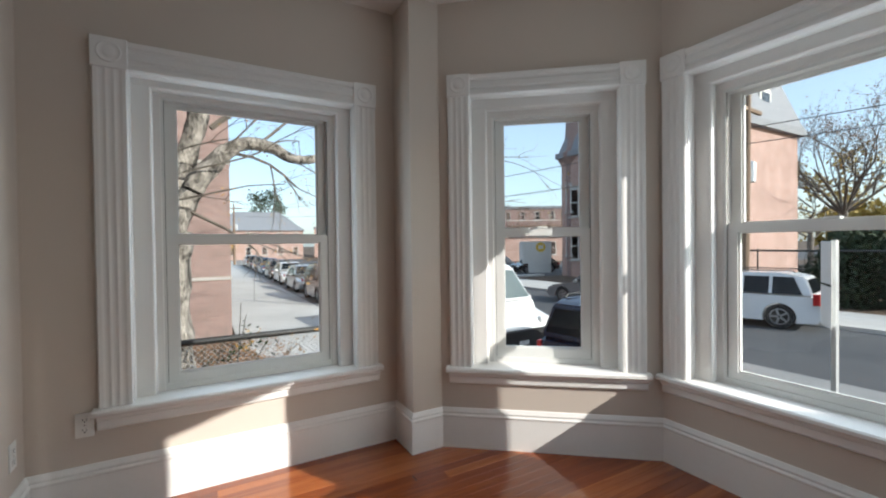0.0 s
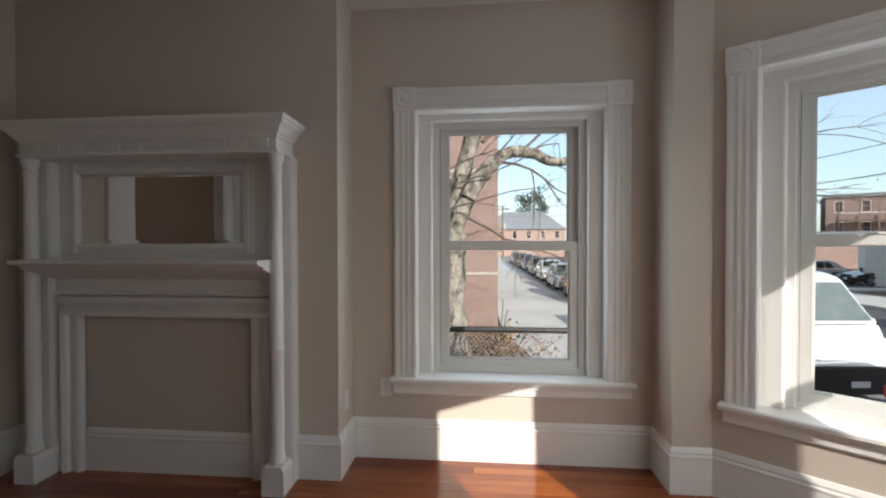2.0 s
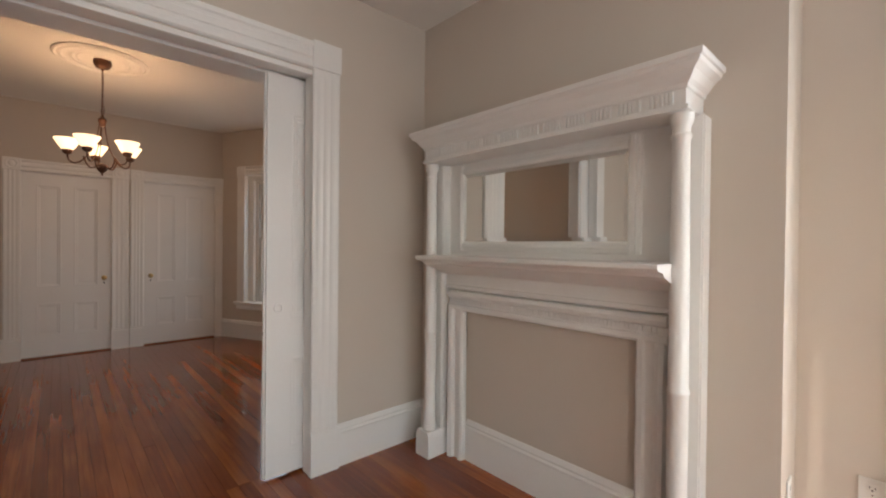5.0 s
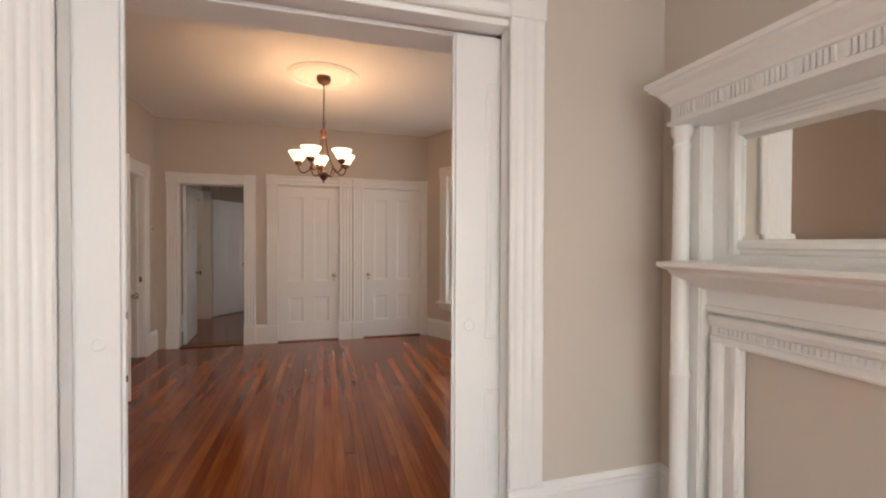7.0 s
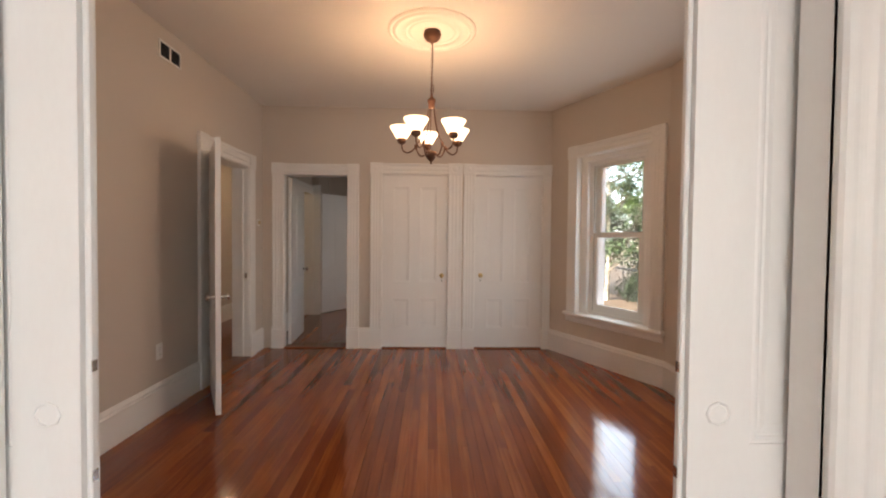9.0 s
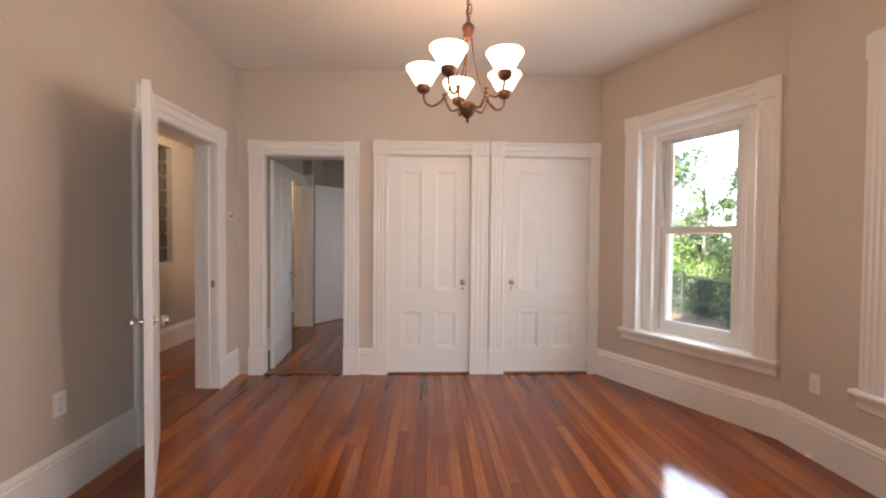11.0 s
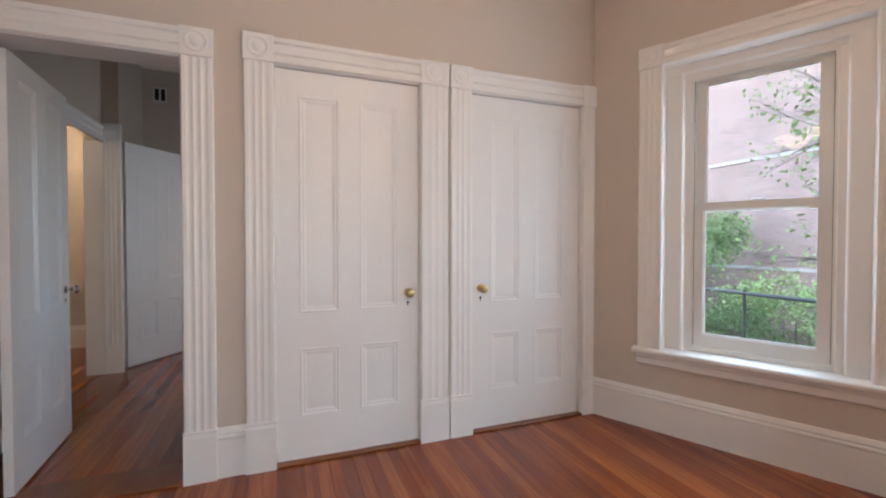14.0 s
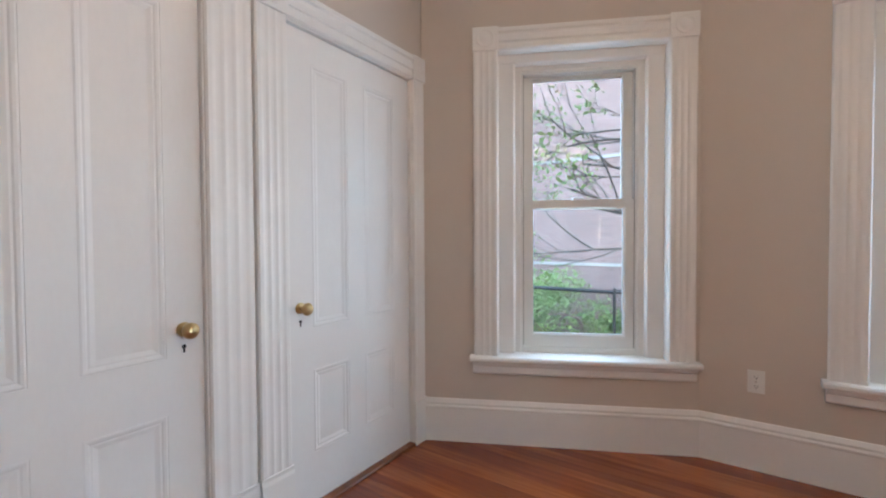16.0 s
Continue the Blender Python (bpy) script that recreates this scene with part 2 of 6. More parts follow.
def tube(bm, pts, radius, n=8, taper=None):
    """A round rod along points."""
    pts = [Vector(p) for p in pts]
    rings = []
    for i, p in enumerate(pts):
        d = (pts[min(i + 1, len(pts) - 1)] - pts[max(i - 1, 0)])
        d = d.normalized() if d.length > 1e-9 else Vector((0, 0, 1))
        side = d.cross(Vector((0, 0, 1)) if abs(d.z) < 0.9 else Vector((1, 0, 0))).normalized()
        other = d.cross(side)
        r = radius if taper is None else radius + (taper - radius) * i / (len(pts) - 1)
        rings.append([bm.verts.new(p + side * (r * math.cos(2 * math.pi * k / n)) + other * (r * math.sin(2 * math.pi * k / n))) for k in range(n)])
    for a, b in zip(rings, rings[1:]):
        for k in range(n):
            j = (k + 1) % n
            bm.faces.new((a[k], a[j], b[j], b[k]))
    bm.faces.new(rings[0][::-1])
    bm.faces.new(rings[-1])


def curve_points(ctrl, n=8):
    """A smooth line through control points."""
    c = [Vector(p) for p in ctrl]
    c = [c[0] * 2 - c[1]] + c + [c[-1] * 2 - c[-2]]
    out = []
    for i in range(1, len(c) - 2):
        for k in range(n):
            t = k / n
            a, b, d, e = c[i - 1], c[i], c[i + 1], c[i + 2]
            out.append(0.5 * ((2 * b) + (d - a) * t + (2 * a - 5 * b + 4 * d - e) * t * t + (3 * b - a - 3 * d + e) * t ** 3))
    out.append(c[-2])
    return out


# ---- the shell ----
LC, DC, HC = 2.76, 2.835, 2.40          # ceilings: front room, dining room, corridor


def wall(name, m, length, height, thick, holes=(), z0=0.0, mat=None):
    """A wall whose inner face is local y = 0, with openings (u0, u1, z0, z1) cut through."""
    bm = bmesh.new()
    us = sorted({0.0, length, *[h[0] for h in holes], *[h[1] for h in holes]})
    for a, b in zip(us, us[1:]):
        cuts = sorted((h[2], h[3]) for h in holes if h[0] < b - 1e-6 and h[1] > a + 1e-6)
        z = z0
        for lo, hi in cuts:
            if lo > z + 1e-4:
                box(bm, a, b, 0, thick, z, lo)
            z = hi
        if z < height - 1e-4:
            box(bm, a, b, 0, thick, z, height)
    bmesh.ops.remove_doubles(bm, verts=bm.verts, dist=1e-5)
    ob = part(name, bm, mat or PAINT)
    ob.matrix_world = m
    return tagged(ob, kind="structure")


BASE = [(0, 0), (0.02, 0), (0.02, 0.19), (0.024, 0.195), (0.024, 0.203), (0.016, 0.21), (0.018, 0.222), (0.01, 0.236), (0.006, 0.243), (0, 0.245)]


def baseboard(m, u0, u1, m0=0.0, m1=0.0):
    """Tall moulded baseboard along a wall, in the wall's own frame; room side is local -y."""
    bm = bmesh.new()
    mitred(bm, BASE, (u0, 0, 0), (u1, 0, 0), (0, -1, 0), m0, m1)
    ob = part("baseboard", bm, WHITE)
    ob.matrix_world = m
    return tagged(ob, kind="structure")


def flutes(w, t):
    """Outline of a fluted casing board: across the width, and out from the wall."""
    pts = [(0, 0), (0, -t * 0.72), (0.006, -t)]
    k = 3
    a0, a1 = 0.02, w - 0.02
    step = (a1 - a0) / k
    for i in range(k):
        a = a0 + i * step
        pts += [(a, -t), (a + step * 0.14, -t + 0.001), (a + step * 0.32, -t + 0.0026), (a + step * 0.5, -t + 0.003), (a + step * 0.68, -t + 0.0026), (a + step * 0.86, -t + 0.001), (a + step, -t)]
    pts += [(w - 0.006, -t), (w, -t * 0.72), (w, 0)]
    out = []
    for p in pts:
        if not out or (abs(p[0] - out[-1][0]) + abs(p[1] - out[-1][1])) > 1e-6:
            out.append(p)
    return out


def casing_side(parent, x, z0, z1, w, t=0.026):
    bm = bmesh.new()
    prism(bm, flutes(w, t), (x, 0, z0), (1, 0, 0), (0, 1, 0), (0, 0, z1 - z0))
    return part("side_casing", bm, WHITE, parent)


def casing_head(parent, x0, x1, z0, z1, t=0.026):
    h = z1 - z0
    bm = bmesh.new()
    poly = [(0, 0), (-t * 0.6, 0), (-t, 0.008), (-t, h * 0.22), (-t + 0.008, h * 0.26), (-t + 0.008, h * 0.36), (-t, h * 0.40), (-t, h * 0.62),
            (-t + 0.006, h * 0.66), (-t + 0.006, h * 0.76), (-t - 0.004, h * 0.82), (-t - 0.006, h * 0.97), (-t, h), (0, h)]
    prism(bm, poly, (x0, 0, z0), (0, 1, 0), (0, 0, 1), (x1 - x0, 0, 0))
    return part("head_casing", bm, WHITE, parent)


def corner_block(parent, x, z0, w, h, t=0.034):
    bm = bmesh.new()
    box(bm, x, x + w, -t, 0, z0, z0 + h)
    bmesh.ops.bevel(bm, geom=bm.edges[:], offset=0.003, segments=1, affect='EDGES')
    c = (x + w / 2, -t, z0 + h * 0.52)
    lathe(bm, [(w * 0.36, 0.004), (w * 0.36, -0.001), (w * 0.33, -0.004), (w * 0.29, -0.003), (w * 0.26, -0.0008), (w * 0.18, -0.0008), (w * 0.15, -0.003), (w * 0.08, -0.005), (0.002, -0.0055)], c, 'Y', 20)
    return part("corner_block", bm, WHITE, parent)


def plinth(parent, x, w, h=0.25, t=0.034):
    bm = bmesh.new()
    prism(bm, [(0, 0), (-t, 0), (-t, h - 0.03), (-t + 0.004, h - 0.015), (-t + 0.002, h), (0, h)], (x, 0, 0), (0, 1, 0), (0, 0, 1), (w, 0, 0))
    return part("plinth_block", bm, WHITE, parent)


CASE = 0.138


def casing(parent, x0, x1, zt, head=0.15, right=None, floor=True, z0=0.0):
    """Victorian casing round an opening x0..x1 whose head is at zt."""
    r = CASE if right is None else right
    base = 0.25 if floor else z0
    casing_side(parent, x0 - CASE, base, zt, CASE)
    casing_side(parent, x1, base, zt, r)
    corner_block(parent, x0 - CASE - 0.003, zt, CASE + 0.006, head)
    corner_block(parent, x1 - 0.003, zt, r + 0.006, head)
    casing_head(parent, x0 + 0.003, x1 - 0.003, zt, zt + head - 0.006)
    if floor:
        plinth(parent, x0 - CASE - 0.003, CASE + 0.006)
        plinth(parent, x1 - 0.003, r + 0.006)


def window(name, m, half, sash, zs, zt, glass0, glass1, rail, label, depth=0.30, head=0.17, right=None, face=0.118):
    """A double-hung window in its casing. Local x = 0 is the middle, y goes outwards; half: to the casing's outer edge; sash: half the window frame's width; face: how far back the lower sash lies."""
    w = thing(name, m, label, "window", kind="structure")
    inner = half - CASE
    casing(w, -inner, inner, zt - head, head, right, floor=False, z0=zs)
    fr, st, zh = 0.03, glass1 + 0.045, zt - head      # st: top of the window frame
    d1, d2 = face * 0.5, face - 0.012                 # depth of the lining board and of the stop
    xa = sash - fr + 0.012                            # edge of the stop beside the sash
    xb = xa + max(0.022, (inner - xa) * 0.28)         # edge of the lining board
    za = st - fr + 0.014
    zb = za + max(0.012, (zh - za) * 0.35)
    for s in (-1, 1):
        bm = bmesh.new()
        poly = [(inner + 0.03, -0.006), (inner + 0.03, depth), (sash, depth), (sash, d2 + 0.02), (xa, d2 + 0.02), (xa, d2 + 0.003), (xa + 0.004, d2), (xb - 0.002, d2), (xb, d2 - 0.003), (xb, d1 + 0.010), (xb + 0.004, d1 + 0.003),
                (xb + 0.011, d1), (inner - 0.004, d1), (inner - 0.002, d1 - 0.003), (inner - 0.002, -0.006)]
        prism(bm, [(s * p, q) for p, q in poly], (0, 0, zs - 0.02), (1, 0, 0), (0, 1, 0), (0, 0, zh - zs + 0.05))
        part("jamb", bm, WHITE, w)
    bm = bmesh.new()
    poly = [(-0.004, zh + 0.027), (depth - 0.002, zh + 0.027), (depth - 0.002, st), (d2 + 0.018, st), (d2 + 0.018, za), (d2 + 0.001, za), (d2 - 0.002, za + 0.004), (d2 - 0.002, zb - 0.002), (d2 - 0.005, zb), (d1 + 0.008, zb), (d1 + 0.003, zb + 0.004),
            (d1 - 0.002, zb + 0.010), (d1 - 0.002, zh - 0.003), (d1 - 0.005, zh - 0.0015), (-0.004, zh - 0.0015)]
    prism(bm, poly, (-inner, 0, 0), (0, 1, 0), (0, 0, 1), (2 * inner, 0, 0))
    part("head_jamb", bm, WHITE, w)
    # stool and apron
    bm = bmesh.new()
    prism(bm, [(face + 0.02, -0.032), (-0.052, -0.032), (-0.06, -0.024), (-0.06, -0.008), (-0.052, 0.0), (face + 0.02, 0.004)], (-half - 0.022, 0, zs), (0, 1, 0), (0, 0, 1), (2 * half + 0.044 if right is None else 2 * half + 0.022, 0, 0))
    part("stool", bm, WHITE, w)
    bm = bmesh.new()
    prism(bm, [(0, -0.032), (-0.04, -0.032), (-0.036, -0.052), (-0.022, -0.06), (-0.022, -0.095), (-0.014, -0.105), (0, -0.105)], (-half - 0.006, 0, zs), (0, 1, 0), (0, 0, 1), (2 * half + 0.012, 0, 0))
    part("apron", bm, WHITE, w)
    # outer sill
    bm = bmesh.new()
    prism(bm, [(face + 0.022, 0.002), (face + 0.022, 0.026), (depth + 0.06, 0.0), (depth + 0.06, -0.05), (face + 0.022, -0.05)], (-sash - 0.02, 0, zs), (0, 1, 0), (0, 0, 1), (2 * sash + 0.04, 0, 0))
    part("window_sill", bm, VINYL, w)
    bm = bmesh.new()
    for p, q, c, d in ((-sash, -sash + fr, zs + 0.004, st), (sash - fr, sash, zs + 0.004, st), (-sash + fr, sash - fr, st - fr, st), (-sash + fr, sash - fr, zs + 0.004, zs + 0.034)):
        box(bm, p, q, face - 0.008, face + 0.09, c, d)
    part("window_frame", bm, VINYL, w)
    gl = sash - 0.08
    for nm, y, z0, z1, g0, g1 in (("lower_sash", face, zs + 0.034, rail + 0.022, glass0, rail - 0.022), ("upper_sash", face + 0.042, rail - 0.022, st - 0.022, rail + 0.022, glass1)):
        bm = bmesh.new()
        p = sash - fr - 0.001
        for q in ((-p, -gl, z0, z1), (gl, p, z0, z1), (-gl, gl, z0, g0), (-gl, gl, g1, z1)):
            box(bm, q[0], q[1], y, y + 0.038, q[2], q[3])
        for q in ((-gl, -gl + 0.008, g0, g1), (gl - 0.008, gl, g0, g1), (-gl + 0.008, gl - 0.008, g0, g0 + 0.008), (-gl + 0.008, gl - 0.008, g1 - 0.008, g1)):
            box(bm, q[0], q[1], y + 0.010, y + 0.028, q[2], q[3])
        sh = part(nm, bm, VINYL, w)
        bm = bmesh.new()
        box(bm, -gl, gl, y + 0.017, y + 0.021, g0, g1)
        pn = part("pane", bm, GLASS, sh)
        pn.visible_shadow = False
    part("sash_lock", soft_box(-0.03, 0.03, face - 0.004, face + 0.041, rail + 0.023, rail + 0.036, 0.004), VINYL, w)
    # dark strips that draw the shadow gap between the frame and the sashes
    for s in (-1, 1):
        x = s * (sash - fr)
        part("weather_strip", soft_box(min(x, x - s * 0.003), max(x, x - s * 0.003), face - 0.002, face + 0.003, zs + 0.04, st - fr, 0.0004), GAP_SHADE, w)
    return w


def door_leaf(parent, w, h, t, panels, knob_x=None, knob_z=0.87, knob=None, both=False, z0=0.012):
    """A four-panel leaf from x = 0 (hinge) to w; its front is local y = 0, and it is t thick behind that."""
    bm = bmesh.new()
    xs = sorted({0.0, w, *[p[0] for p in panels], *[p[1] for p in panels]})
    for a, b in zip(xs, xs[1:]):
        cuts = sorted((p[2], p[3]) for p in panels if p[0] < b - 1e-6 and p[1] > a + 1e-6)
        z = z0
        for lo, hi in cuts:
            box(bm, a, b, 0, t, z, lo)
            z = hi
        box(bm, a, b, 0, t, z, h)
    leaf = part("leaf", bm, DOORWHITE, parent)
    for a, b, c, d in panels:
        bm = bmesh.new()
        box(bm, a, b, 0.007, t - 0.007, c, d)
        # moulding round the panel, front and back: inset from the stile, depth below its face
        for s in (0, 1):
            rings = []
            for k, y in ((0.0, 0.005), (0.0005, 0.001), (0.006, -0.0004), (0.013, 0.001), (0.018, 0.0036), (0.024, 0.0032), (0.034, 0.0060), (0.040, 0.0075)):
                yy = t - y if s else y
                rings.append([bm.verts.new(p) for p in ((a + k, yy, c + k), (b - k, yy, c + k), (b - k, yy, d - k), (a + k, yy, d - k))])
            for lo, hi in zip(rings, rings[1:]):
                for i in range(4):
                    j = (i + 1) % 4
                    bm.faces.new((lo[i], lo[j], hi[j], hi[i]))
        part("panel", bm, DOORWHITE, leaf)
    if knob_x is not None:
        for s, y in ((-1, 0.0), (1, t)) if both else ((-1, 0.0),):
            bm = bmesh.new()
            prof = [(0.024, 0.0), (0.024, s * 0.004), (0.010, s * 0.007), (0.009, s * 0.026), (0.018, s * 0.032), (0.0265, s * 0.043), (0.027, s * 0.052), (0.020, s * 0.062), (0.008, s * 0.066), (0.001, s * 0.067)]
            lathe(bm, prof, (knob_x, y, knob_z), 'Y', 18)
            part("knob", bm, knob or BRASS, parent, smooth=True)
        bm = bmesh.new()
        lathe(bm, [(0.007, 0.001), (0.007, -0.0015), (0.001, -0.0016)], (knob_x, 0, knob_z - 0.058), 'Y', 10)
        box(bm, knob_x - 0.003, knob_x + 0.003, -0.0014, 0.001, knob_z - 0.078, knob_z - 0.058)
        part("keyhole", bm, DARK, parent)
    return leaf


def hinges(parent, x, zs, y=-0.004):
    for z in zs:
        bm = bmesh.new()
        lathe(bm, [(0.003, -0.055), (0.0065, -0.048), (0.0065, 0.048), (0.003, 0.055)], (x, y, z), 'Z', 8)
        part("hinge", bm, WHITE, parent)


# front room
M_BREAST = frame_at(-2.565, 2.03)
M_W1 = frame_at(-0.62, 2.30)
M_W2 = frame_at(1.395, 2.055, -39)
M_W3 = frame_at(2.41, 1.234, -90)
M_W4 = frame_at(2.41, -0.206, -141)
M_SOUTH = frame_at(1.40, -1.49, 180)
M_POCKET = frame_at(-2.565, -1.49, 90)
M_DSOUTH = frame_at(-2.565, -1.51, 180)
M_CLOSET = frame_at(-6.805, -1.49, 90)
M_DW = frame_at(-6.795, 1.885, 26)
M_DN = frame_at(-5.447, 2.5425)
M_DE = frame_at(-3.35, 2.5425, -26)

C1, C2, CW = 0.98, 0.715, 0.635
wall("wall_breast", M_BREAST, 1.955, LC + 0.2, 0.57)
wall("wall_front_1", M_W1, 1.815, LC + 0.2, 0.30, [(C1 - 0.585, C1 + 0.585, 0.46, 2.145)])
wall("wall_pier_1", frame_at(1.195, 2.05), 0.2, LC + 0.2, 0.56)
wall("wall_bay_1", M_W2, 1.306, LC + 0.2, 0.30, [(CW - 0.458, CW + 0.458, 0.46, 2.19)])
wall("wall_bay_2", M_W3, 1.44, LC + 0.2, 0.30, [(C2 - 0.588, C2 + 0.588, 0.46, 2.195)])
wall("wall_bay_3", M_W4, 1.306, LC + 0.2, 0.30, [(0.67 - 0.488, 0.67 + 0.488, 0.46, 2.19)])
wall("wall_pier_2", frame_at(1.395, -1.03, 180), 0.2, LC + 0.2, 0.46)
wall("wall_south", M_SOUTH, 3.965, LC + 0.2, 0.15)
# wall with the pocket doors: two skins with the pocket between
for nm, off, tk in (("wall_pocket_1", 0.0, 0.074), ("wall_pocket_2", 0.145, 0.165)):
    wall(nm, M_POCKET @ pose(0, off, 0), 4.1, DC + 0.2, tk, [(1.075, 2.735, 0.0, 2.262)])
# dining room
wall("wall_dining_south", M_DSOUTH @ pose(0.3, 0, 0), 3.94 + 0.15, DC + 0.2, 0.15, [(2.685, 3.535, 0.0, 2.045)])
wall("wall_closet", M_CLOSET @ pose(-0.06, 0, 0), 3.56, DC + 0.2, 0.17, [(0.225, 1.025, 0.0, 2.045), (1.432, 2.21, 0.0, 2.06), (2.53, 3.34, 0.0, 2.06)])
wall("wall_dining_bay_1", M_DW, 1.5, DC + 0.2, 0.30, [(0.887 - 0.471, 0.887 + 0.471, 0.46, 2.235)])
wall("wall_dining_bay_2", M_DN, 2.1, DC + 0.2, 0.30, [(1.085 - 0.458, 1.085 + 0.458, 0.46, 2.235)])
wall("wall_dining_bay_3", M_DE, 0.75, DC + 0.2, 0.30)


def slab(name, poly, z0, z1, mat):
    bm = bmesh.new()
    prism(bm, poly, (0, 0, z0), (1, 0, 0), (0, 1, 0), (0, 0, z1 - z0))
    return tagged(part(name, bm, mat), kind="structure")


FRONT = [(-2.72, -1.55), (1.45, -1.55), (1.45, -1.12), (2.56, -0.26), (2.56, 1.30), (1.5, 2.15), (1.3, 2.45), (-2.72, 2.45)]
DINE = [(-6.85, -1.55), (-2.72, -1.55), (-2.72, 2.4), (-3.32, 2.65), (-5.5, 2.65), (-6.85, 2.0)]
slab("ceiling_front", FRONT, LC, LC + 0.15, CEIL)
slab("ceiling_dining", DINE, DC, DC + 0.15, CEIL)

window("window_1", M_W1 @ pose(C1, 0, 0), 0.702, 0.46, 0.505, 2.27, 0.588, 2.03, 1.310, "white double-hung window in a fluted white casing, bare tree outside", head=0.145)
window("window_2", M_W2 @ pose(CW, 0, 0), 0.575, 0.322, 0.505, 2.305, 0.60, 2.04, 1.335, "narrow white double-hung bay window with sunlit casing", head=0.135)
window("window_3", M_W3 @ pose(C2, 0, 0), 0.705, 0.46, 0.505, 2.31, 0.575, 2.035, 1.335, "wide white double-hung bay window facing the street", head=0.135)
window("window_4", M_W4 @ pose(0.67, 0, 0), 0.605, 0.34, 0.505, 2.305, 0.60, 2.04, 1.335, "narrow white double-hung bay window on the sunny side", head=0.135)
window("window_5", M_DW @ pose(0.887, 0, 0), 0.588, 0.337, 0.505, 2.345, 0.61, 2.095, 1.365, "white double-hung dining room window over a garden fence", head=0.13, face=0.09)
window("window_6", M_DN @ pose(1.085, 0, 0), 0.575, 0.34, 0.505, 2.345, 0.61, 2.095, 1.365, "white double-hung dining bay window beside an outlet", head=0.13, face=0.09)

# baseboards
baseboard(M_BREAST, 0, 0.188, 1, 0)
baseboard(M_BREAST, 1.727, 1.955, 0, 1)
baseboard(frame_at(-0.61, 2.03, 90), 0.0, 0.27, -1, -1)
baseboard(M_W1, 0.01, 1.815, 1, -1)
baseboard(frame_at(1.195, 2.30, -90), 0, 0.25, 1, 1)
baseboard(frame_at(1.195, 2.05), 0, 0.2, -1, -0.36)
baseboard(M_W2, 0, 1.306, 0.36, -0.48)
baseboard(M_W3, 0, 1.44, 0.48, -0.48)
baseboard(M_W4, 0, 1.306, 0.48, 0.36)
baseboard(frame_at(1.195, -1.03, -90), 0, 0.46, 0, -1)
baseboard(M_SOUTH, 0.2, 3.965, 0, -1)
baseboard(M_POCKET, 2.873, 3.52, 0, -1)
baseboard(M_POCKET, 0, 0.951, 1, 0)
baseboard(M_DSOUTH, 0.31, 2.985 - CASE)
baseboard(M_DSOUTH, 3.835 + CASE, 4.24, 0, -1)
baseboard(M_CLOSET, 1.1, 1.234)
baseboard(M_DW, 0, 1.5, 0.57, -0.23)
baseboard(M_DN, 0, 2.1, 0.23, -0.23)
baseboard(M_DE, 0, 0.75, 0.23, 0)

# ---- pocket doors and their casing ----
pk = thing("door_pocket_opening", M_POCKET @ pose(0, 0, 0), "wide white cased opening between the two rooms", "door frame", kind="structure")
PK0, PK1 = 1.102, 2.705                         # clear opening
for x, pw in ((PK0 - 0.148, 0.148), (PK1, 0.165)):
    casing_side(pk, x, 0.25, 2.27, pw)
    plinth(pk, x - 0.003, pw + 0.006)
    part("corner_block", soft_box(x - 0.003, x + pw + 0.003, -0.034, 0, 2.27, 2.425, 0.003), WHITE, pk)
casing_head(pk, PK0 + 0.003, PK1 - 0.003, 2.27, 2.415)
for x0, x1 in ((PK0 - 0.03, PK0), (PK1, PK1 + 0.033)):
    for y0, y1 in ((-0.010, 0.078), (0.137, 0.318)):
        part("jamb", soft_box(x0, x1, y0, y1, 0, 2.25, 0.003), WHITE, pk)
for y0, y1 in ((-0.008, 0.080), (0.135, 0.316)):
    part("head_jamb", soft_box(PK0, PK1, y0, y1, 2.235, 2.262, 0.003), WHITE, pk)
part("door_track", soft_box(PK0, PK1, 0.081, 0.134, 2.252, 2.275, 0.002), WHITE, pk)


def pocket_door(m, flip, label):
    d = thing("pocket_door", m, label, "pocket door", "pair of pocket doors")
    s = -1 if flip else 1
    w = 0.84
    pan = [(0.135, w - 0.12, 0.88, 2.02), (0.135, w - 0.12, 0.16, 0.66)]
    leaf = door_leaf(d, w, 2.225, 0.042, pan, z0=0.015)
    bm = bmesh.new()
    lathe(bm, [(0.027, 0.002), (0.027, -0.003), (0.022, -0.005), (0.020, -0.002), (0.001, -0.001)], (0.065, 0, 0.945), 'Y', 8)
    part("flush_pull", bm, DOORWHITE, d, "white painted flush pull")
    part("edge_strip", soft_box(-0.012, 0.0, 0.012, 0.030, 0.015, 2.225, 0.003), DOORWHITE, d)
    for z in (0.81, 1.04):
        part("latch_plate", soft_box(-0.0135, -0.011, 0.014, 0.028, z - 0.012, z + 0.012, 0.0005), NICKEL, d)
    if flip:
        for o in (d, *d.children_recursive):
            if o.type == 'MESH':
                for v in o.data.vertices:
                    v.co.x = -v.co.x
                o.data.flip_normals()
    return d


pocket_door(M_POCKET @ pose(2.498, 0.087, 0), False, "white panelled pocket door slid mostly into the wall, flush pull")
pocket_door(M_POCKET @ pose(1.240, 0.087, 0), True, "white panelled pocket door nearly hidden in its wall pocket")

# ---- closet doors ----
PAN = [(0.113, 0.322, 0.785, 1.925), (0.430, 0.650, 0.785, 1.925), (0.113, 0.322, 0.235, 0.60), (0.430, 0.650, 0.235, 0.60)]


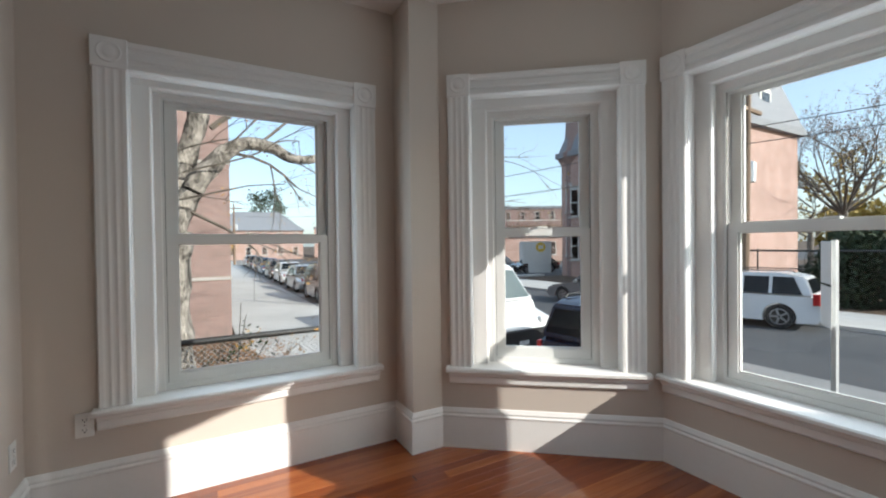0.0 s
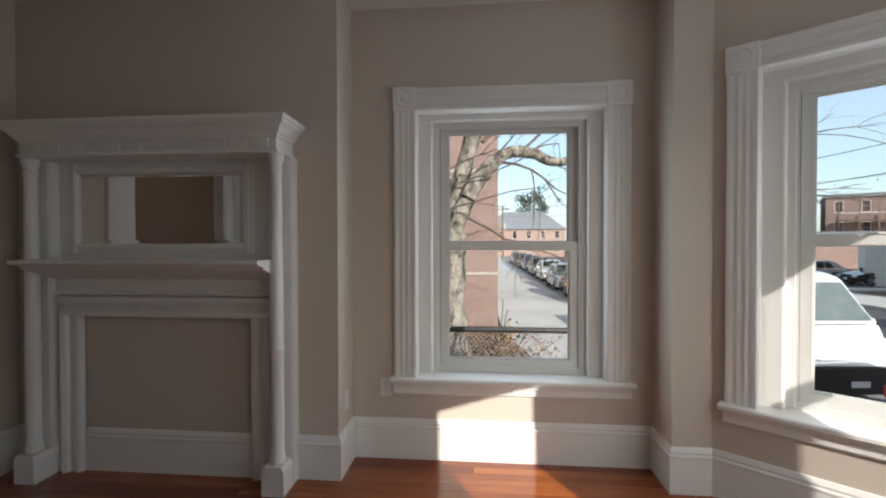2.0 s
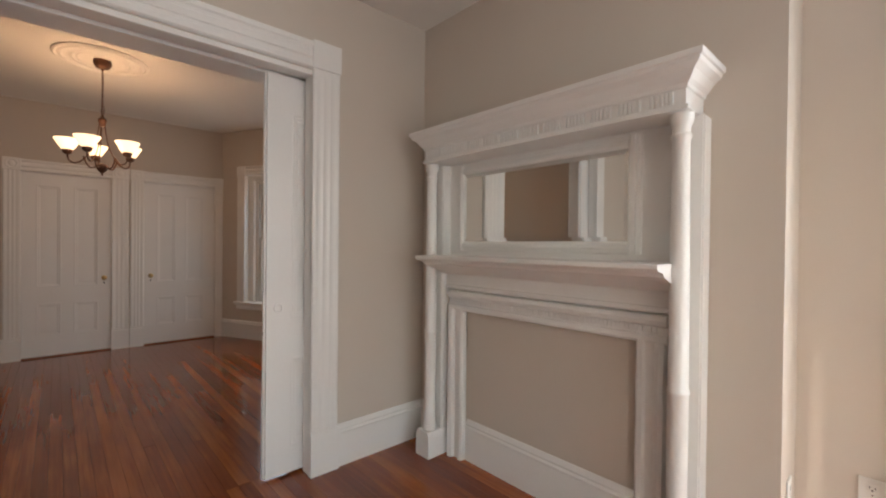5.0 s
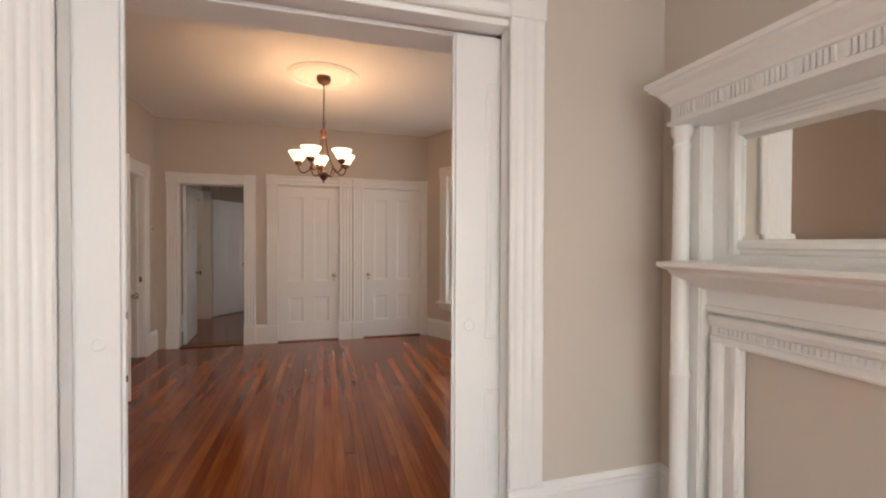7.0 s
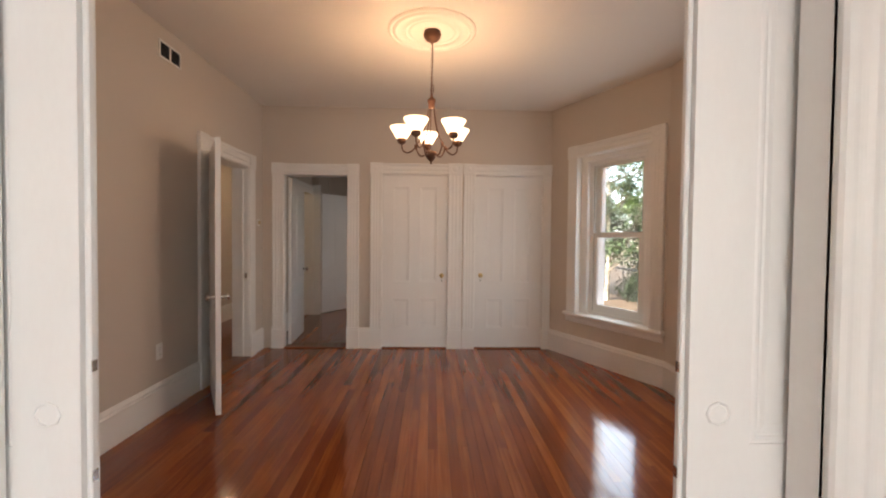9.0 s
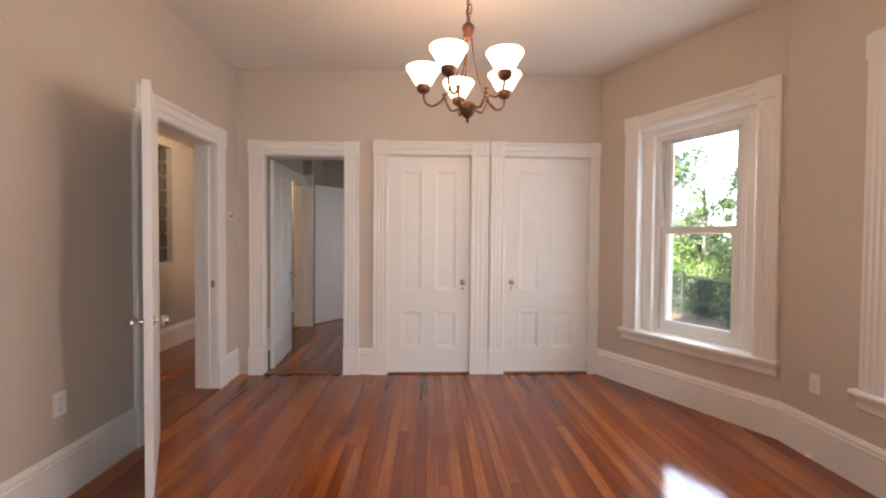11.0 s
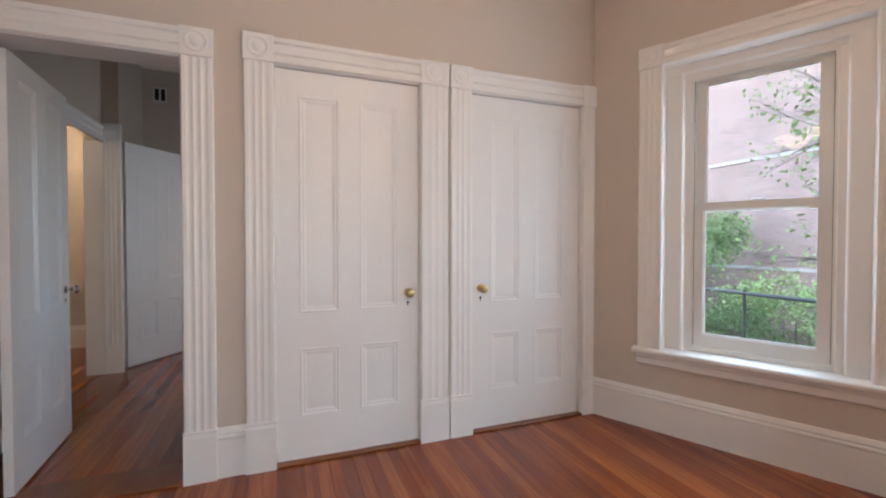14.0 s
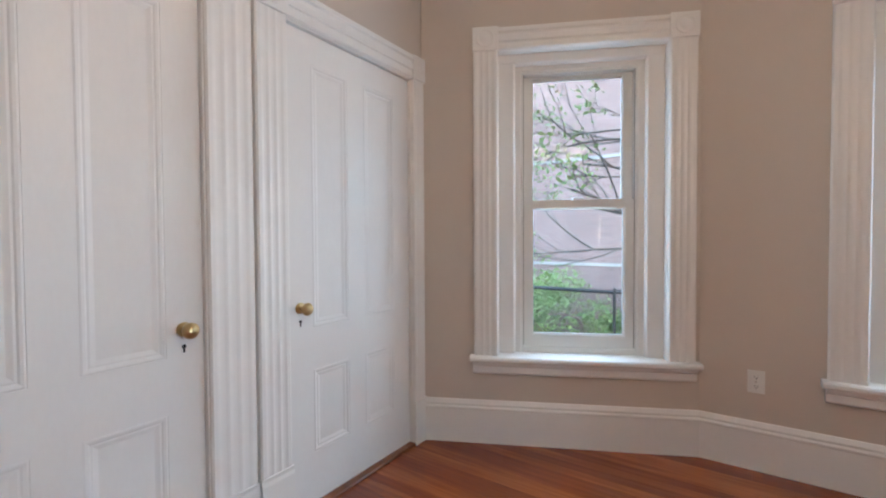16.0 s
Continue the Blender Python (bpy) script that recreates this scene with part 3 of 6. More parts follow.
def cased_door(name, u0, u1, zt, label, right=None, left_depth=0.175):
    d = thing(name, M_CLOSET, label, "door", kind="structure")
    casing(d, u0, u1, zt, 0.135, right)
    for a, b in ((u0 - 0.012, u0 + 0.004), (u1 - 0.004, u1 + 0.012)):
        part("jamb", soft_box(a, b, -0.008, left_depth if a < u0 else 0.175, 0, zt, 0.002), WHITE, d)
    part("head_jamb", soft_box(u0 + 0.004, u1 - 0.004, -0.007, 0.175, zt - 0.004, zt + 0.012, 0.002), WHITE, d)
    part("threshold", soft_box(u0, u1, -0.03, 0.20, 0, 0.014, 0.004), SADDLE, d)
    return d


dc1 = cased_door("door_1", 1.372, 2.15, 2.06, "closed white four-panel closet door with a brass knob", 0.168)
h_ = thing("door_leaf", M_CLOSET @ pose(1.378, 0.012, 0), "closed white four-panel closet door with round brass knob", "door", "closet doors")
door_leaf(h_, 0.766, 2.052, 0.036, PAN, 0.703, 0.872)
hinges(h_, -0.002, (0.28, 1.78))
dc2 = cased_door("door_2", 2.47, 3.28, 2.06, "closed white four-panel closet door beside the corner", 0.098)
h_ = thing("door_leaf", M_CLOSET @ pose(2.476, 0.012, 0), "closed white four-panel closet door beside the corner, brass knob", "door", "closet doors")
door_leaf(h_, 0.798, 2.052, 0.036, [(a + 0.02, b + 0.02, c, d) for a, b, c, d in PAN], 0.067, 0.878)
hinges(h_, 0.80, (0.28, 1.78))
dd = cased_door("door_3", 0.23, 0.965, 2.04, "white fluted door casing of the passage to the back hall", left_depth=0.062)
h_ = thing("door_leaf", M_CLOSET @ pose(0.270, 0.125, 0, 0, 0, 94.8), "white four-panel door standing open into the back hall", "door")
door_leaf(h_, 0.725, 2.02, 0.036, [(a - 0.013, b - 0.035 if a > 0.3 else b - 0.02, c, d) for a, b, c, d in PAN], 0.66, 0.88, NICKEL, both=True)
hinges(h_, -0.008, (0.28, 1.78), 0.030)
# door to the corridor, standing open into the dining room
de = thing("door_4", M_DSOUTH, "white fluted door casing of the opening to the corridor", "door frame", kind="structure")
casing(de, 2.985, 3.835, 2.045, 0.15)
for a, b in ((2.973, 2.989), (3.831, 3.847)):
    part("jamb", soft_box(a, b, -0.008, 0.17, 0, 2.045, 0.002), WHITE, de)
    part("stop", soft_box(a + (0.012 if a < 3 else -0.010), b + (0.012 if a < 3 else -0.010), 0.045, 0.08, 0, 2.03, 0.002), WHITE, de)
part("head_jamb", soft_box(2.989, 3.831, -0.007, 0.17, 2.041, 2.057, 0.002), WHITE, de)
part("threshold", soft_box(2.985, 3.835, -0.03, 0.17, 0, 0.012, 0.004), SADDLE, de)
part("strike_plate", soft_box(3.828, 3.8315, 0.006, 0.034, 0.86, 0.92, 0.001), NICKEL, de)
h_ = thing("door_leaf", frame_at(-5.553, -1.486, 30), "white four-panel door standing open into the dining room, silver knobs", "door")
door_leaf(h_, 0.80, 2.02, 0.036, [(a + 0.01, b + 0.03, c, d) for a, b, c, d in PAN], 0.735, 0.865, NICKEL, both=True)
hinges(h_, -0.006, (0.28, 1.78))

# ---- corridor and back hall ----
HH = 3.12                                  # back hall ceiling
wall("wall_corridor", frame_at(-4.4, -2.72, 180), 5.9, DC, 0.2, [(2.84, 3.46, 0.99, 2.31)])
wall("wall_corridor_end_1", frame_at(-4.4, -1.55, -90), 1.3, DC, 0.15)
wall("wall_corridor_end_2", frame_at(-10.2, -2.8, 90), 4.2, HH + 0.1, 0.15)
wall("wall_hall_south", frame_at(-6.98, -1.55, 180), 3.3, HH + 0.1, 0.12, [(1.17, 1.985, 0.0, 2.13)])
wall("wall_hall_north", frame_at(-10.3, 0.6), 3.4, HH + 0.1, 0.15, [(1.0, 2.0, 0.8, 2.12)])
wall("wall_hall_over_closet", frame_at(-6.97, 0.8, -90), 2.6, HH + 0.1, 0.05, z0=DC + 0.15)
# unseen window, added so that daylight reaches the back hall
window("window_7", frame_at(-8.8, 0.6), 0.60, 0.42, 0.86, 2.24, 0.95, 2.0, 1.5, "unseen white double-hung window added for the back hall's daylight", 0.2, 0.14)
slab("ceiling_corridor", [(-10.3, -2.9), (-4.2, -2.9), (-4.2, -1.68), (-10.3, -1.68)], HC, HC + 0.1, CEIL)
slab("ceiling_hall", [(-10.3, -1.60), (-6.98, -1.60), (-6.98, 0.7), (-10.3, 0.7)], HH, HH + 0.1, CEIL)
baseboard(frame_at(-4.4, -2.72, 180), 0, 5.8)
baseboard(frame_at(-6.98, -1.55, 180), 0, 1.03)
baseboard(frame_at(-10.2, -2.72, 90), 0, 3.3)
dh = thing("door_5", frame_at(-6.98, -1.55, 180), "white door casing in the back hall, lit from behind", "door frame", kind="structure")
casing(dh, 1.17, 1.985, 2.03, 0.14, 0.014)
part("jamb", soft_box(1.16, 1.176, -0.006, 0.12, 0, 2.03, 0.002), WHITE, dh)
part("jamb", soft_box(1.984, 1.997, -0.006, 0.12, 0, 2.03, 0.002), WHITE, dh)
h_ = thing("door_leaf", frame_at(-9.08, -1.40, 146), "white four-panel door standing ajar in the back hall", "door")
door_leaf(h_, 0.76, 2.06, 0.036, PAN, 0.70, 0.9, NICKEL)
wall("wall_hall_stub", frame_at(-9.0, -1.58, 90), 0.16, HH + 0.1, 0.08)
dk = thing("door_8", frame_at(-9.0, -1.545, 90), "white fluted casing of the hall door standing ajar", "door frame", kind="structure")
casing_side(dk, 0.005, 0.25, 2.05, CASE)
plinth(dk, 0.003, CASE + 0.004)
corner_block(dk, 0.003, 2.05, CASE + 0.004, 0.14)
wall("wall_closet_back", frame_at(-7.55, -0.45, 90), 2.6, DC + 0.15, 0.1)

# glass-block panel in the corridor wall
gb = thing("glass_block_panel", frame_at(-7.24, -2.72, 180), "panel of wavy glass blocks set in the corridor wall", "glass block window", kind="structure")
GROUT = mottled("grey_grout", (0.20, 0.17, 0.14), (0.27, 0.235, 0.20), 6, 80, 0.8)
BLOCK = material("glass_block", (0.17, 0.15, 0.12), 0.12)
BLOCK.node_tree.nodes["Principled BSDF"].inputs["Transmission Weight"].default_value = 0.25
bump(BLOCK, noisy(BLOCK, coords(BLOCK), 22, 2.0), "Fac", 0.5, 0.02)
bm = bmesh.new()
box(bm, 0, 0.62, 0.09, 0.14, 0.99, 2.31)
part("mortar_bed", bm, GROUT, gb)
block_mesh = None
for i in range(4):
    for j in range(8):
        bw, bh = 0.62 / 4, 1.32 / 8
        if block_mesh is None:
            bm = bmesh.new()
            box(bm, 0.008, bw - 0.008, 0.055, 0.12, 0.008, bh - 0.008)
            bmesh.ops.bevel(bm, geom=bm.edges[:], offset=0.012, segments=2, affect='EDGES')
            o = part("glass_block", bm, BLOCK, gb)
            block_mesh = o.data
        else:
            o = new("glass_block", block_mesh)
            o.parent = gb
        o.location = (i * bw, 0, 0.99 + j * bh)

# recessed lamp of the corridor
for lx, ly in ((-7.35, -2.2), (-9.65, -1.77)):
    rl = thing("recessed_light", frame_at(lx, ly, 0, HC), "round recessed ceiling light, lit warm", "ceiling light", "corridor ceiling lights")
    bm = bmesh.new()
    lathe(bm, [(0.055, 0.0), (0.075, -0.002), (0.08, -0.006), (0.06, -0.008), (0.055, -0.001)], n=24)
    part("trim_ring", bm, PLASTIC, rl)
    bm = bmesh.new()
    lathe(bm, [(0.054, -0.001), (0.054, -0.003), (0.001, -0.004)], n=24)
    part("lens", bm, CANLIGHT, rl)


# ---- mantelpiece ----
def mantel():
    m = thing("mantelpiece", frame_at(-1.617, 2.03), "white painted Victorian mantelpiece with columns, shelf and mirror", "fireplace")
    # backboard round the closed hearth and over it
    bm = bmesh.new()
    hx = 0.66
    box(bm, -hx, hx, -0.022, -0.001, 1.0, 1.84)
    part("backboard", bm, WHITE, m)
    for a, b, c, d in ((-hx, -0.52, 0.0, 1.0), (0.54, hx, 0.0, 1.0), (-0.52, 0.54, 0.93, 1.0)):
        bm = bmesh.new()
        box(bm, a, b, -0.022, -0.001, c, d)
        part("side_board", bm, WHITE, m)
    # closed hearth panel in wall paint with its own baseboard
    bm = bmesh.new()
    box(bm, -0.515, 0.535, -0.006, -0.001, 0.0, 0.92)
    part("hearth_panel", bm, PAINT, m, "painted panel closing the hearth")
    bm = bmesh.new()
    mitred(bm, BASE, (-0.50, -0.006, 0), (0.52, -0.006, 0), (0, -1, 0))
    part("hearth_baseboard", bm, WHITE, m)
    # surround: stepped moulding, two legs and a head
    prof = [(0, -0.022), (0, -0.05), (0.012, -0.058), (0.03, -0.058), (0.038, -0.046), (0.07, -0.044), (0.078, -0.064), (0.098, -0.072), (0.115, -0.066), (0.125, -0.022)]
    for s in (-1, 1):
        bm = bmesh.new()
        prism(bm, [(s * ((0.505 if s < 0 else 0.525) + a), b) for a, b in prof], (0, 0, 0), (1, 0, 0), (0, 1, 0), (0, 0, 0.915))
        part("surround_leg", bm, WHITE, m)
    bm = bmesh.new()
    prism(bm, [(b, a) for a, b in prof], (-0.63, 0, 0.905), (0, 1, 0), (0, 0, 1), (1.28, 0, 0))
    part("surround_head", bm, WHITE, m)
    reed = None
    for i in range(64):
        x = -0.60 + i * 1.2 / 63
        if reed is None:
            bm = bmesh.new()
            box(bm, -0.006, 0.006, -0.052, -0.042, 0.947, 0.972)
            o = part("reed", bm, WHITE, m)
            reed = o.data
        else:
            o = new("reed", reed)
            o.parent = m
        o.location = (x, 0, 0)
    # frieze under the shelf
    bm = bmesh.new()
    prism(bm, [(-0.02, 1.03), (-0.05, 1.03), (-0.058, 1.04), (-0.058, 1.055), (-0.05, 1.06), (-0.05, 1.13), (-0.02, 1.13)], (-0.66, 0, 0), (0, 1, 0), (0, 0, 1), (1.32, 0, 0))
    part("frieze", bm, WHITE, m)
    # shelf with ogee bed mould
    bm = bmesh.new()
    og = [(-0.02, 1.125), (-0.075, 1.125), (-0.09, 1.135), (-0.13, 1.15), (-0.19, 1.175), (-0.235, 1.19), (-0.245, 1.205), (-0.285, 1.213), (-0.30, 1.222), (-0.30, 1.238), (-0.02, 1.24)]
    prism(bm, og, (-0.66, 0, 0), (0, 1, 0), (0, 0, 1), (1.36, 0, 0))
    part("shelf", bm, WHITE, m)
    # mirror frame and mirror
    mf = [(0, -0.022), (0, -0.034), (0.012, -0.042), (0.03, -0.040), (0.036, -0.030), (0.05, -0.028), (0.055, -0.022)]
    bm = bmesh.new()
    x0, x1, z0, z1 = -0.530, 0.476, 1.323, 1.728
    for s, xx in ((-1, x0), (1, x1)):
        prism(bm, [(s * a, b) for a, b in mf], (xx, 0, z0 - 0.054), (1, 0, 0), (0, 1, 0), (0, 0, z1 - z0 + 0.108))
    for s, zz in ((-1, z0), (1, z1)):
        prism(bm, [(b, s * a) for a, b in mf], (x0, 0, zz), (0, 1, 0), (0, 0, 1), (x1 - x0, 0, 0))
    part("mirror_frame", bm, WHITE, m)
    bm = bmesh.new()
    # bevelled plate
    k = 0.022
    lo = [bm.verts.new((x, -0.0235, z)) for x, z in ((x0, z0), (x1, z0), (x1, z1), (x0, z1))]
    hi = [bm.verts.new((x, -0.0265, z)) for x, z in ((x0 + k, z0 + k), (x1 - k, z0 + k), (x1 - k, z1 - k), (x0 + k, z1 - k))]
    for i in range(4):
        j = (i + 1) % 4
        bm.faces.new((lo[i], lo[j], hi[j], hi[i]))
    bm.faces.new(hi)
    bm.faces.new(lo[::-1])
    part("mirror", bm, MIRROR, m, "bevelled mirror plate")
    # columns on plinths, with pilasters behind
    for s in (-1, 1):
        cx, cy = (0.718 if s > 0 else -0.704), -0.135
        bm = bmesh.new()
        prof = [(0.052, 0.155), (0.062, 0.160), (0.064, 0.175), (0.056, 0.185), (0.058, 0.195), (0.050, 0.21), (0.052, 0.75), (0.056, 0.755), (0.056, 0.768), (0.050, 0.775), (0.048, 1.20), (0.043, 1.70),
                (0.050, 1.708), (0.050, 1.718), (0.043, 1.724), (0.044, 1.75), (0.056, 1.762), (0.060, 1.775), (0.060, 1.80)]
        lathe(bm, [(r * 0.70, h) for r, h in prof], (cx, cy, 0), 'Z', 24)
        part("column", bm, WHITE, m, smooth=True)
        bm = bmesh.new()
        prism(bm, [(-0.060, 0), (0.060, 0), (0.060, 0.125), (0.048, 0.156), (-0.048, 0.156), (-0.060, 0.125)], (cx, cy - 0.060, 0), (1, 0, 0), (0, 0, 1), (0, 0.192, 0))
        part("plinth", bm, WHITE, m)
        bm = bmesh.new()
        px = cx + (0.012 if s > 0 else 0.0)
        box(bm, px - 0.050, px + 0.050, -0.085, -0.001, 0, 1.80)
        bmesh.ops.bevel(bm, geom=bm.edges[:], offset=0.006, segments=2, affect='EDGES')
        part("pilaster", bm, WHITE, m)
    # entablature: frieze band with flutes, crown moulding returned at both ends
    bm = bmesh.new()
    hx0, hx1 = -0.700, 0.750
    box(bm, hx0, hx1, -0.195, -0.001, 1.80, 1.875)
    box(bm, hx0 - 0.012, hx1 + 0.012, -0.207, -0.001, 1.797, 1.812)
    part("entablature", bm, WHITE, m)
    n = 84
    flute = None
    for i in range(n):
        x = hx0 + 0.03 + i * (hx1 - hx0 - 0.06) / (n - 1)
        if i % 7 == 6:
            continue
        if flute is None:
            bm = bmesh.new()
            box(bm, -0.005, 0.005, -0.203, -0.194, 1.822, 1.868)
            o = part("flute", bm, WHITE, m)
            flute = o.data
        else:
            o = new("flute", flute)
            o.parent = m
        o.location = (x, 0, 0)
    cr = [(0.0, 1.872), (0.008, 1.876), (0.010, 1.888), (0.022, 1.90), (0.038, 1.925), (0.060, 1.942), (0.064, 1.955), (0.072, 1.958), (0.074, 1.978), (0.0, 1.98)]
    bm = bmesh.new()
    rows = []
    for d, z in cr:
        rows.append([bm.verts.new(p) for p in ((hx0 - d, -0.001, z), (hx0 - d, -0.195 - d, z), (hx1 + d, -0.195 - d, z), (hx1 + d, -0.001, z))])
    for a, b in zip(rows, rows[1:]):
        for i in range(3):
            bm.faces.new((a[i], a[i + 1], b[i + 1], b[i]))
    bm.faces.new(rows[-1])
    bm.faces.new(rows[0][::-1])
    part("crown_moulding", bm, WHITE, m)
    return m


mantel()


# ---- chandelier ----
def chandelier():
    cx, cy = -4.935, 0.455
    c = thing("chandelier", frame_at(cx, cy, 0, DC), "bronze five-arm chandelier with lit frosted glass shades", "chandelier")
    bm = bmesh.new()
    lathe(bm, [(0.060, 0.0), (0.062, -0.018), (0.066, -0.026), (0.060, -0.046), (0.046, -0.066), (0.020, -0.076), (0.008, -0.080), (0.008, -0.088), (0.002, -0.090)])
    part("canopy", bm, BRONZE, c, smooth=True)
    top, hub = -0.50, -0.90
    n = 20
    for i in range(n):
        z = -0.075 - (i + 0.5) * (0.425 - 0.0) / n
        bm = bmesh.new()
        pts = []
        for k in range(13):
            a = 2 * math.pi * k / 12
            u, v = 0.0075 * math.cos(a), 0.0145 * math.sin(a)
            pts.append((u, 0, z + v) if i % 2 else (0, u, z + v))
        tube(bm, pts, 0.0019, 5)
        part("chain_link", bm, BRONZE, c)
    bm = bmesh.new()
    tube(bm, curve_points([(0, 0, -0.07), (0.006, 0.004, -0.17), (-0.006, 0.0, -0.3), (0.007, -0.004, -0.4), (0.0, 0, top)], 6), 0.003, 6)
    part("cord", bm, BRONZE, c)
    bm = bmesh.new()
    lathe(bm, [(0.004, top + 0.03), (0.012, top + 0.02), (0.03, top), (0.032, top - 0.012), (0.028, top - 0.022), (0.022, top - 0.045), (0.018, top - 0.06), (0.002, top - 0.062)])
    part("cap", bm, BRONZE, c, "copper-toned cap", smooth=True)
    bm = bmesh.new()
    tube(bm, curve_points([(0.0, 0.0, top + 0.03), (0.014, 0.010, top + 0.05), (0.020, 0.014, top + 0.085), (0.004, 0.004, top + 0.11), (-0.014, -0.008, top + 0.08), (0.0, 0.0, top + 0.03)], 6), 0.003, 6)
    part("hook", bm, BRONZE, c)
    bm = bmesh.new()
    lathe(bm, [(0.003, hub - 0.075), (0.009, hub - 0.07), (0.006, hub - 0.058), (0.014, hub - 0.05), (0.03, hub - 0.035), (0.042, hub - 0.012), (0.044, hub + 0.008), (0.036, hub + 0.02), (0.012, hub + 0.028), (0.003, hub + 0.03)])
    part("hub", bm, BRONZE, c, smooth=True)
    for i in range(5):
        a = radians(72 * i - 28)
        ca, sa = math.cos(a), math.sin(a)
        R = lambda r, z: (r * ca, r * sa, z)
        bm = bmesh.new()
        tube(bm, curve_points([R(0.038, hub - 0.005), R(0.08, hub - 0.012), R(0.105, hub + 0.025), R(0.118, hub + 0.06), R(0.13, hub + 0.04), R(0.175, hub + 0.015), R(0.215, hub + 0.035), R(0.225, hub + 0.085)], 6), 0.0062, 8)
        arm = part("arm", bm, BRONZE, c, smooth=True)
        bm = bmesh.new()
        tube(bm, curve_points([R(0.02, top - 0.03), R(0.03, top - 0.12), R(0.06, top - 0.24), R(0.112, hub + 0.06)], 6), 0.0035, 6)
        part("strut", bm, BRONZE, c)
        bm = bmesh.new()
        lathe(bm, [(0.004, 0.0), (0.013, 0.006), (0.009, 0.016), (0.013, 0.024), (0.004, 0.03)], R(0.117, hub + 0.045), 'Z', 10)
        part("collar", bm, BRONZE, arm)
        bm = bmesh.new()
        z = hub + 0.085
        lathe(bm, [(0.008, z - 0.008), (0.026, z), (0.034, z + 0.014), (0.035, z + 0.03), (0.032, z + 0.034), (0.008, z + 0.036)], R(0.225, 0), 'Z', 18)
        part("cup", bm, BRONZE, arm, smooth=True)
        bm = bmesh.new()
        z += 0.034
        out = [(0.033, z), (0.044, z + 0.008), (0.056, z + 0.028), (0.068, z + 0.050), (0.081, z + 0.070), (0.088, z + 0.082), (0.086, z + 0.088)]
        inn = [(r - 0.004, h) for r, h in reversed(out)]
        lathe(bm, out + inn[:-1] + [(0.03, z + 0.004), (0.002, z + 0.004)], R(0.225, 0), 'Z', 24)
        sh = part("shade", bm, SHADE, arm, "lit frosted white glass shade", smooth=True)
        sh.visible_shadow = False
        point_lamp("chandelier_bulb", (cx + 0.225 * ca, cy + 0.225 * sa, DC + z + 0.055), BULB, (1.0, 0.64, 0.385), 0.055)
    return c


BULB = 0.44
chandelier()
# plaster ceiling medallion
md = thing("ceiling_medallion", frame_at(-4.935, 0.455, 0, DC), "round plaster ceiling medallion with moulded rings", "ceiling medallion")
bm = bmesh.new()
lathe(bm, [(0.325, 0.0), (0.325, -0.006), (0.315, -0.014), (0.305, -0.016), (0.296, -0.010), (0.29, -0.010), (0.28, -0.018), (0.268, -0.020), (0.258, -0.012), (0.25, -0.008),
           (0.215, -0.008), (0.205, -0.014), (0.195, -0.015), (0.186, -0.008), (0.17, -0.008), (0.16, -0.012), (0.15, -0.009), (0.07, -0.008), (0.066, -0.001)], n=64)
part("ring_mouldings", bm, CEIL, md, smooth=True)


# ---- small fittings ----
def outlet(m, label, tall=0.115, wide=0.072, switch=False):
    o = thing("wall_switch" if switch else "wall_outlet", m, label, "switch" if switch else "outlet")
    part("cover_plate", soft_box(-wide / 2, wide / 2, -0.006, -0.0005, -tall / 2, tall / 2, 0.002, 2), PLASTIC, o)
    if switch:
        part("toggle", soft_box(-0.005, 0.005, -0.014, -0.005, -0.004, 0.014, 0.001), PLASTIC, o)
    else:
        for z in (-0.024, 0.024):
            f = part("socket_face", soft_box(-0.017, 0.017, -0.008, -0.005, z - 0.014, z + 0.014, 0.003), PLASTIC, o)
            bm = bmesh.new()
            box(bm, -0.008, -0.006, -0.0086, -0.006, z - 0.002, z + 0.007)
            box(bm, 0.006, 0.008, -0.0086, -0.006, z - 0.002, z + 0.007)
            box(bm, -0.0025, 0.0025, -0.0086, -0.006, z - 0.010, z - 0.005)
            part("slots", bm, DARK, f)
    bm = bmesh.new()
    lathe(bm, [(0.003, -0.005), (0.003, -0.0075), (0.0005, -0.008)], (0, 0, 0), 'Y', 8)
    part("screw", bm, NICKEL, o)
    return o


outlet(M_W1 @ pose(0.223, 0, 0.435), "white outlet plate on the greige wall beside the window")
outlet(M_DN @ pose(0.245, 0, 0.445), "white outlet plate on the dining bay wall")
outlet(M_DSOUTH @ pose(2.33, 0, 0.47), "white outlet plate on the dining room wall")
outlet(frame_at(-0.61, 2.16, 90) @ pose(0, 0, 0.40), "white cover plate on the side of the chimney breast")
th = thing("thermostat", M_DSOUTH @ pose(4.10, 0, 1.47), "small off-white wall thermostat beside the door", "thermostat")
part("base_plate", soft_box(-0.03, 0.03, -0.008, -0.0005, -0.035, 0.035, 0.002), PLASTIC, th)
bm = bmesh.new()
lathe(bm, [(0.022, -0.007), (0.022, -0.018), (0.018, -0.022), (0.001, -0.022)], (0, 0, 0), 'Y', 20)
part("dial", bm, BRASS, th)


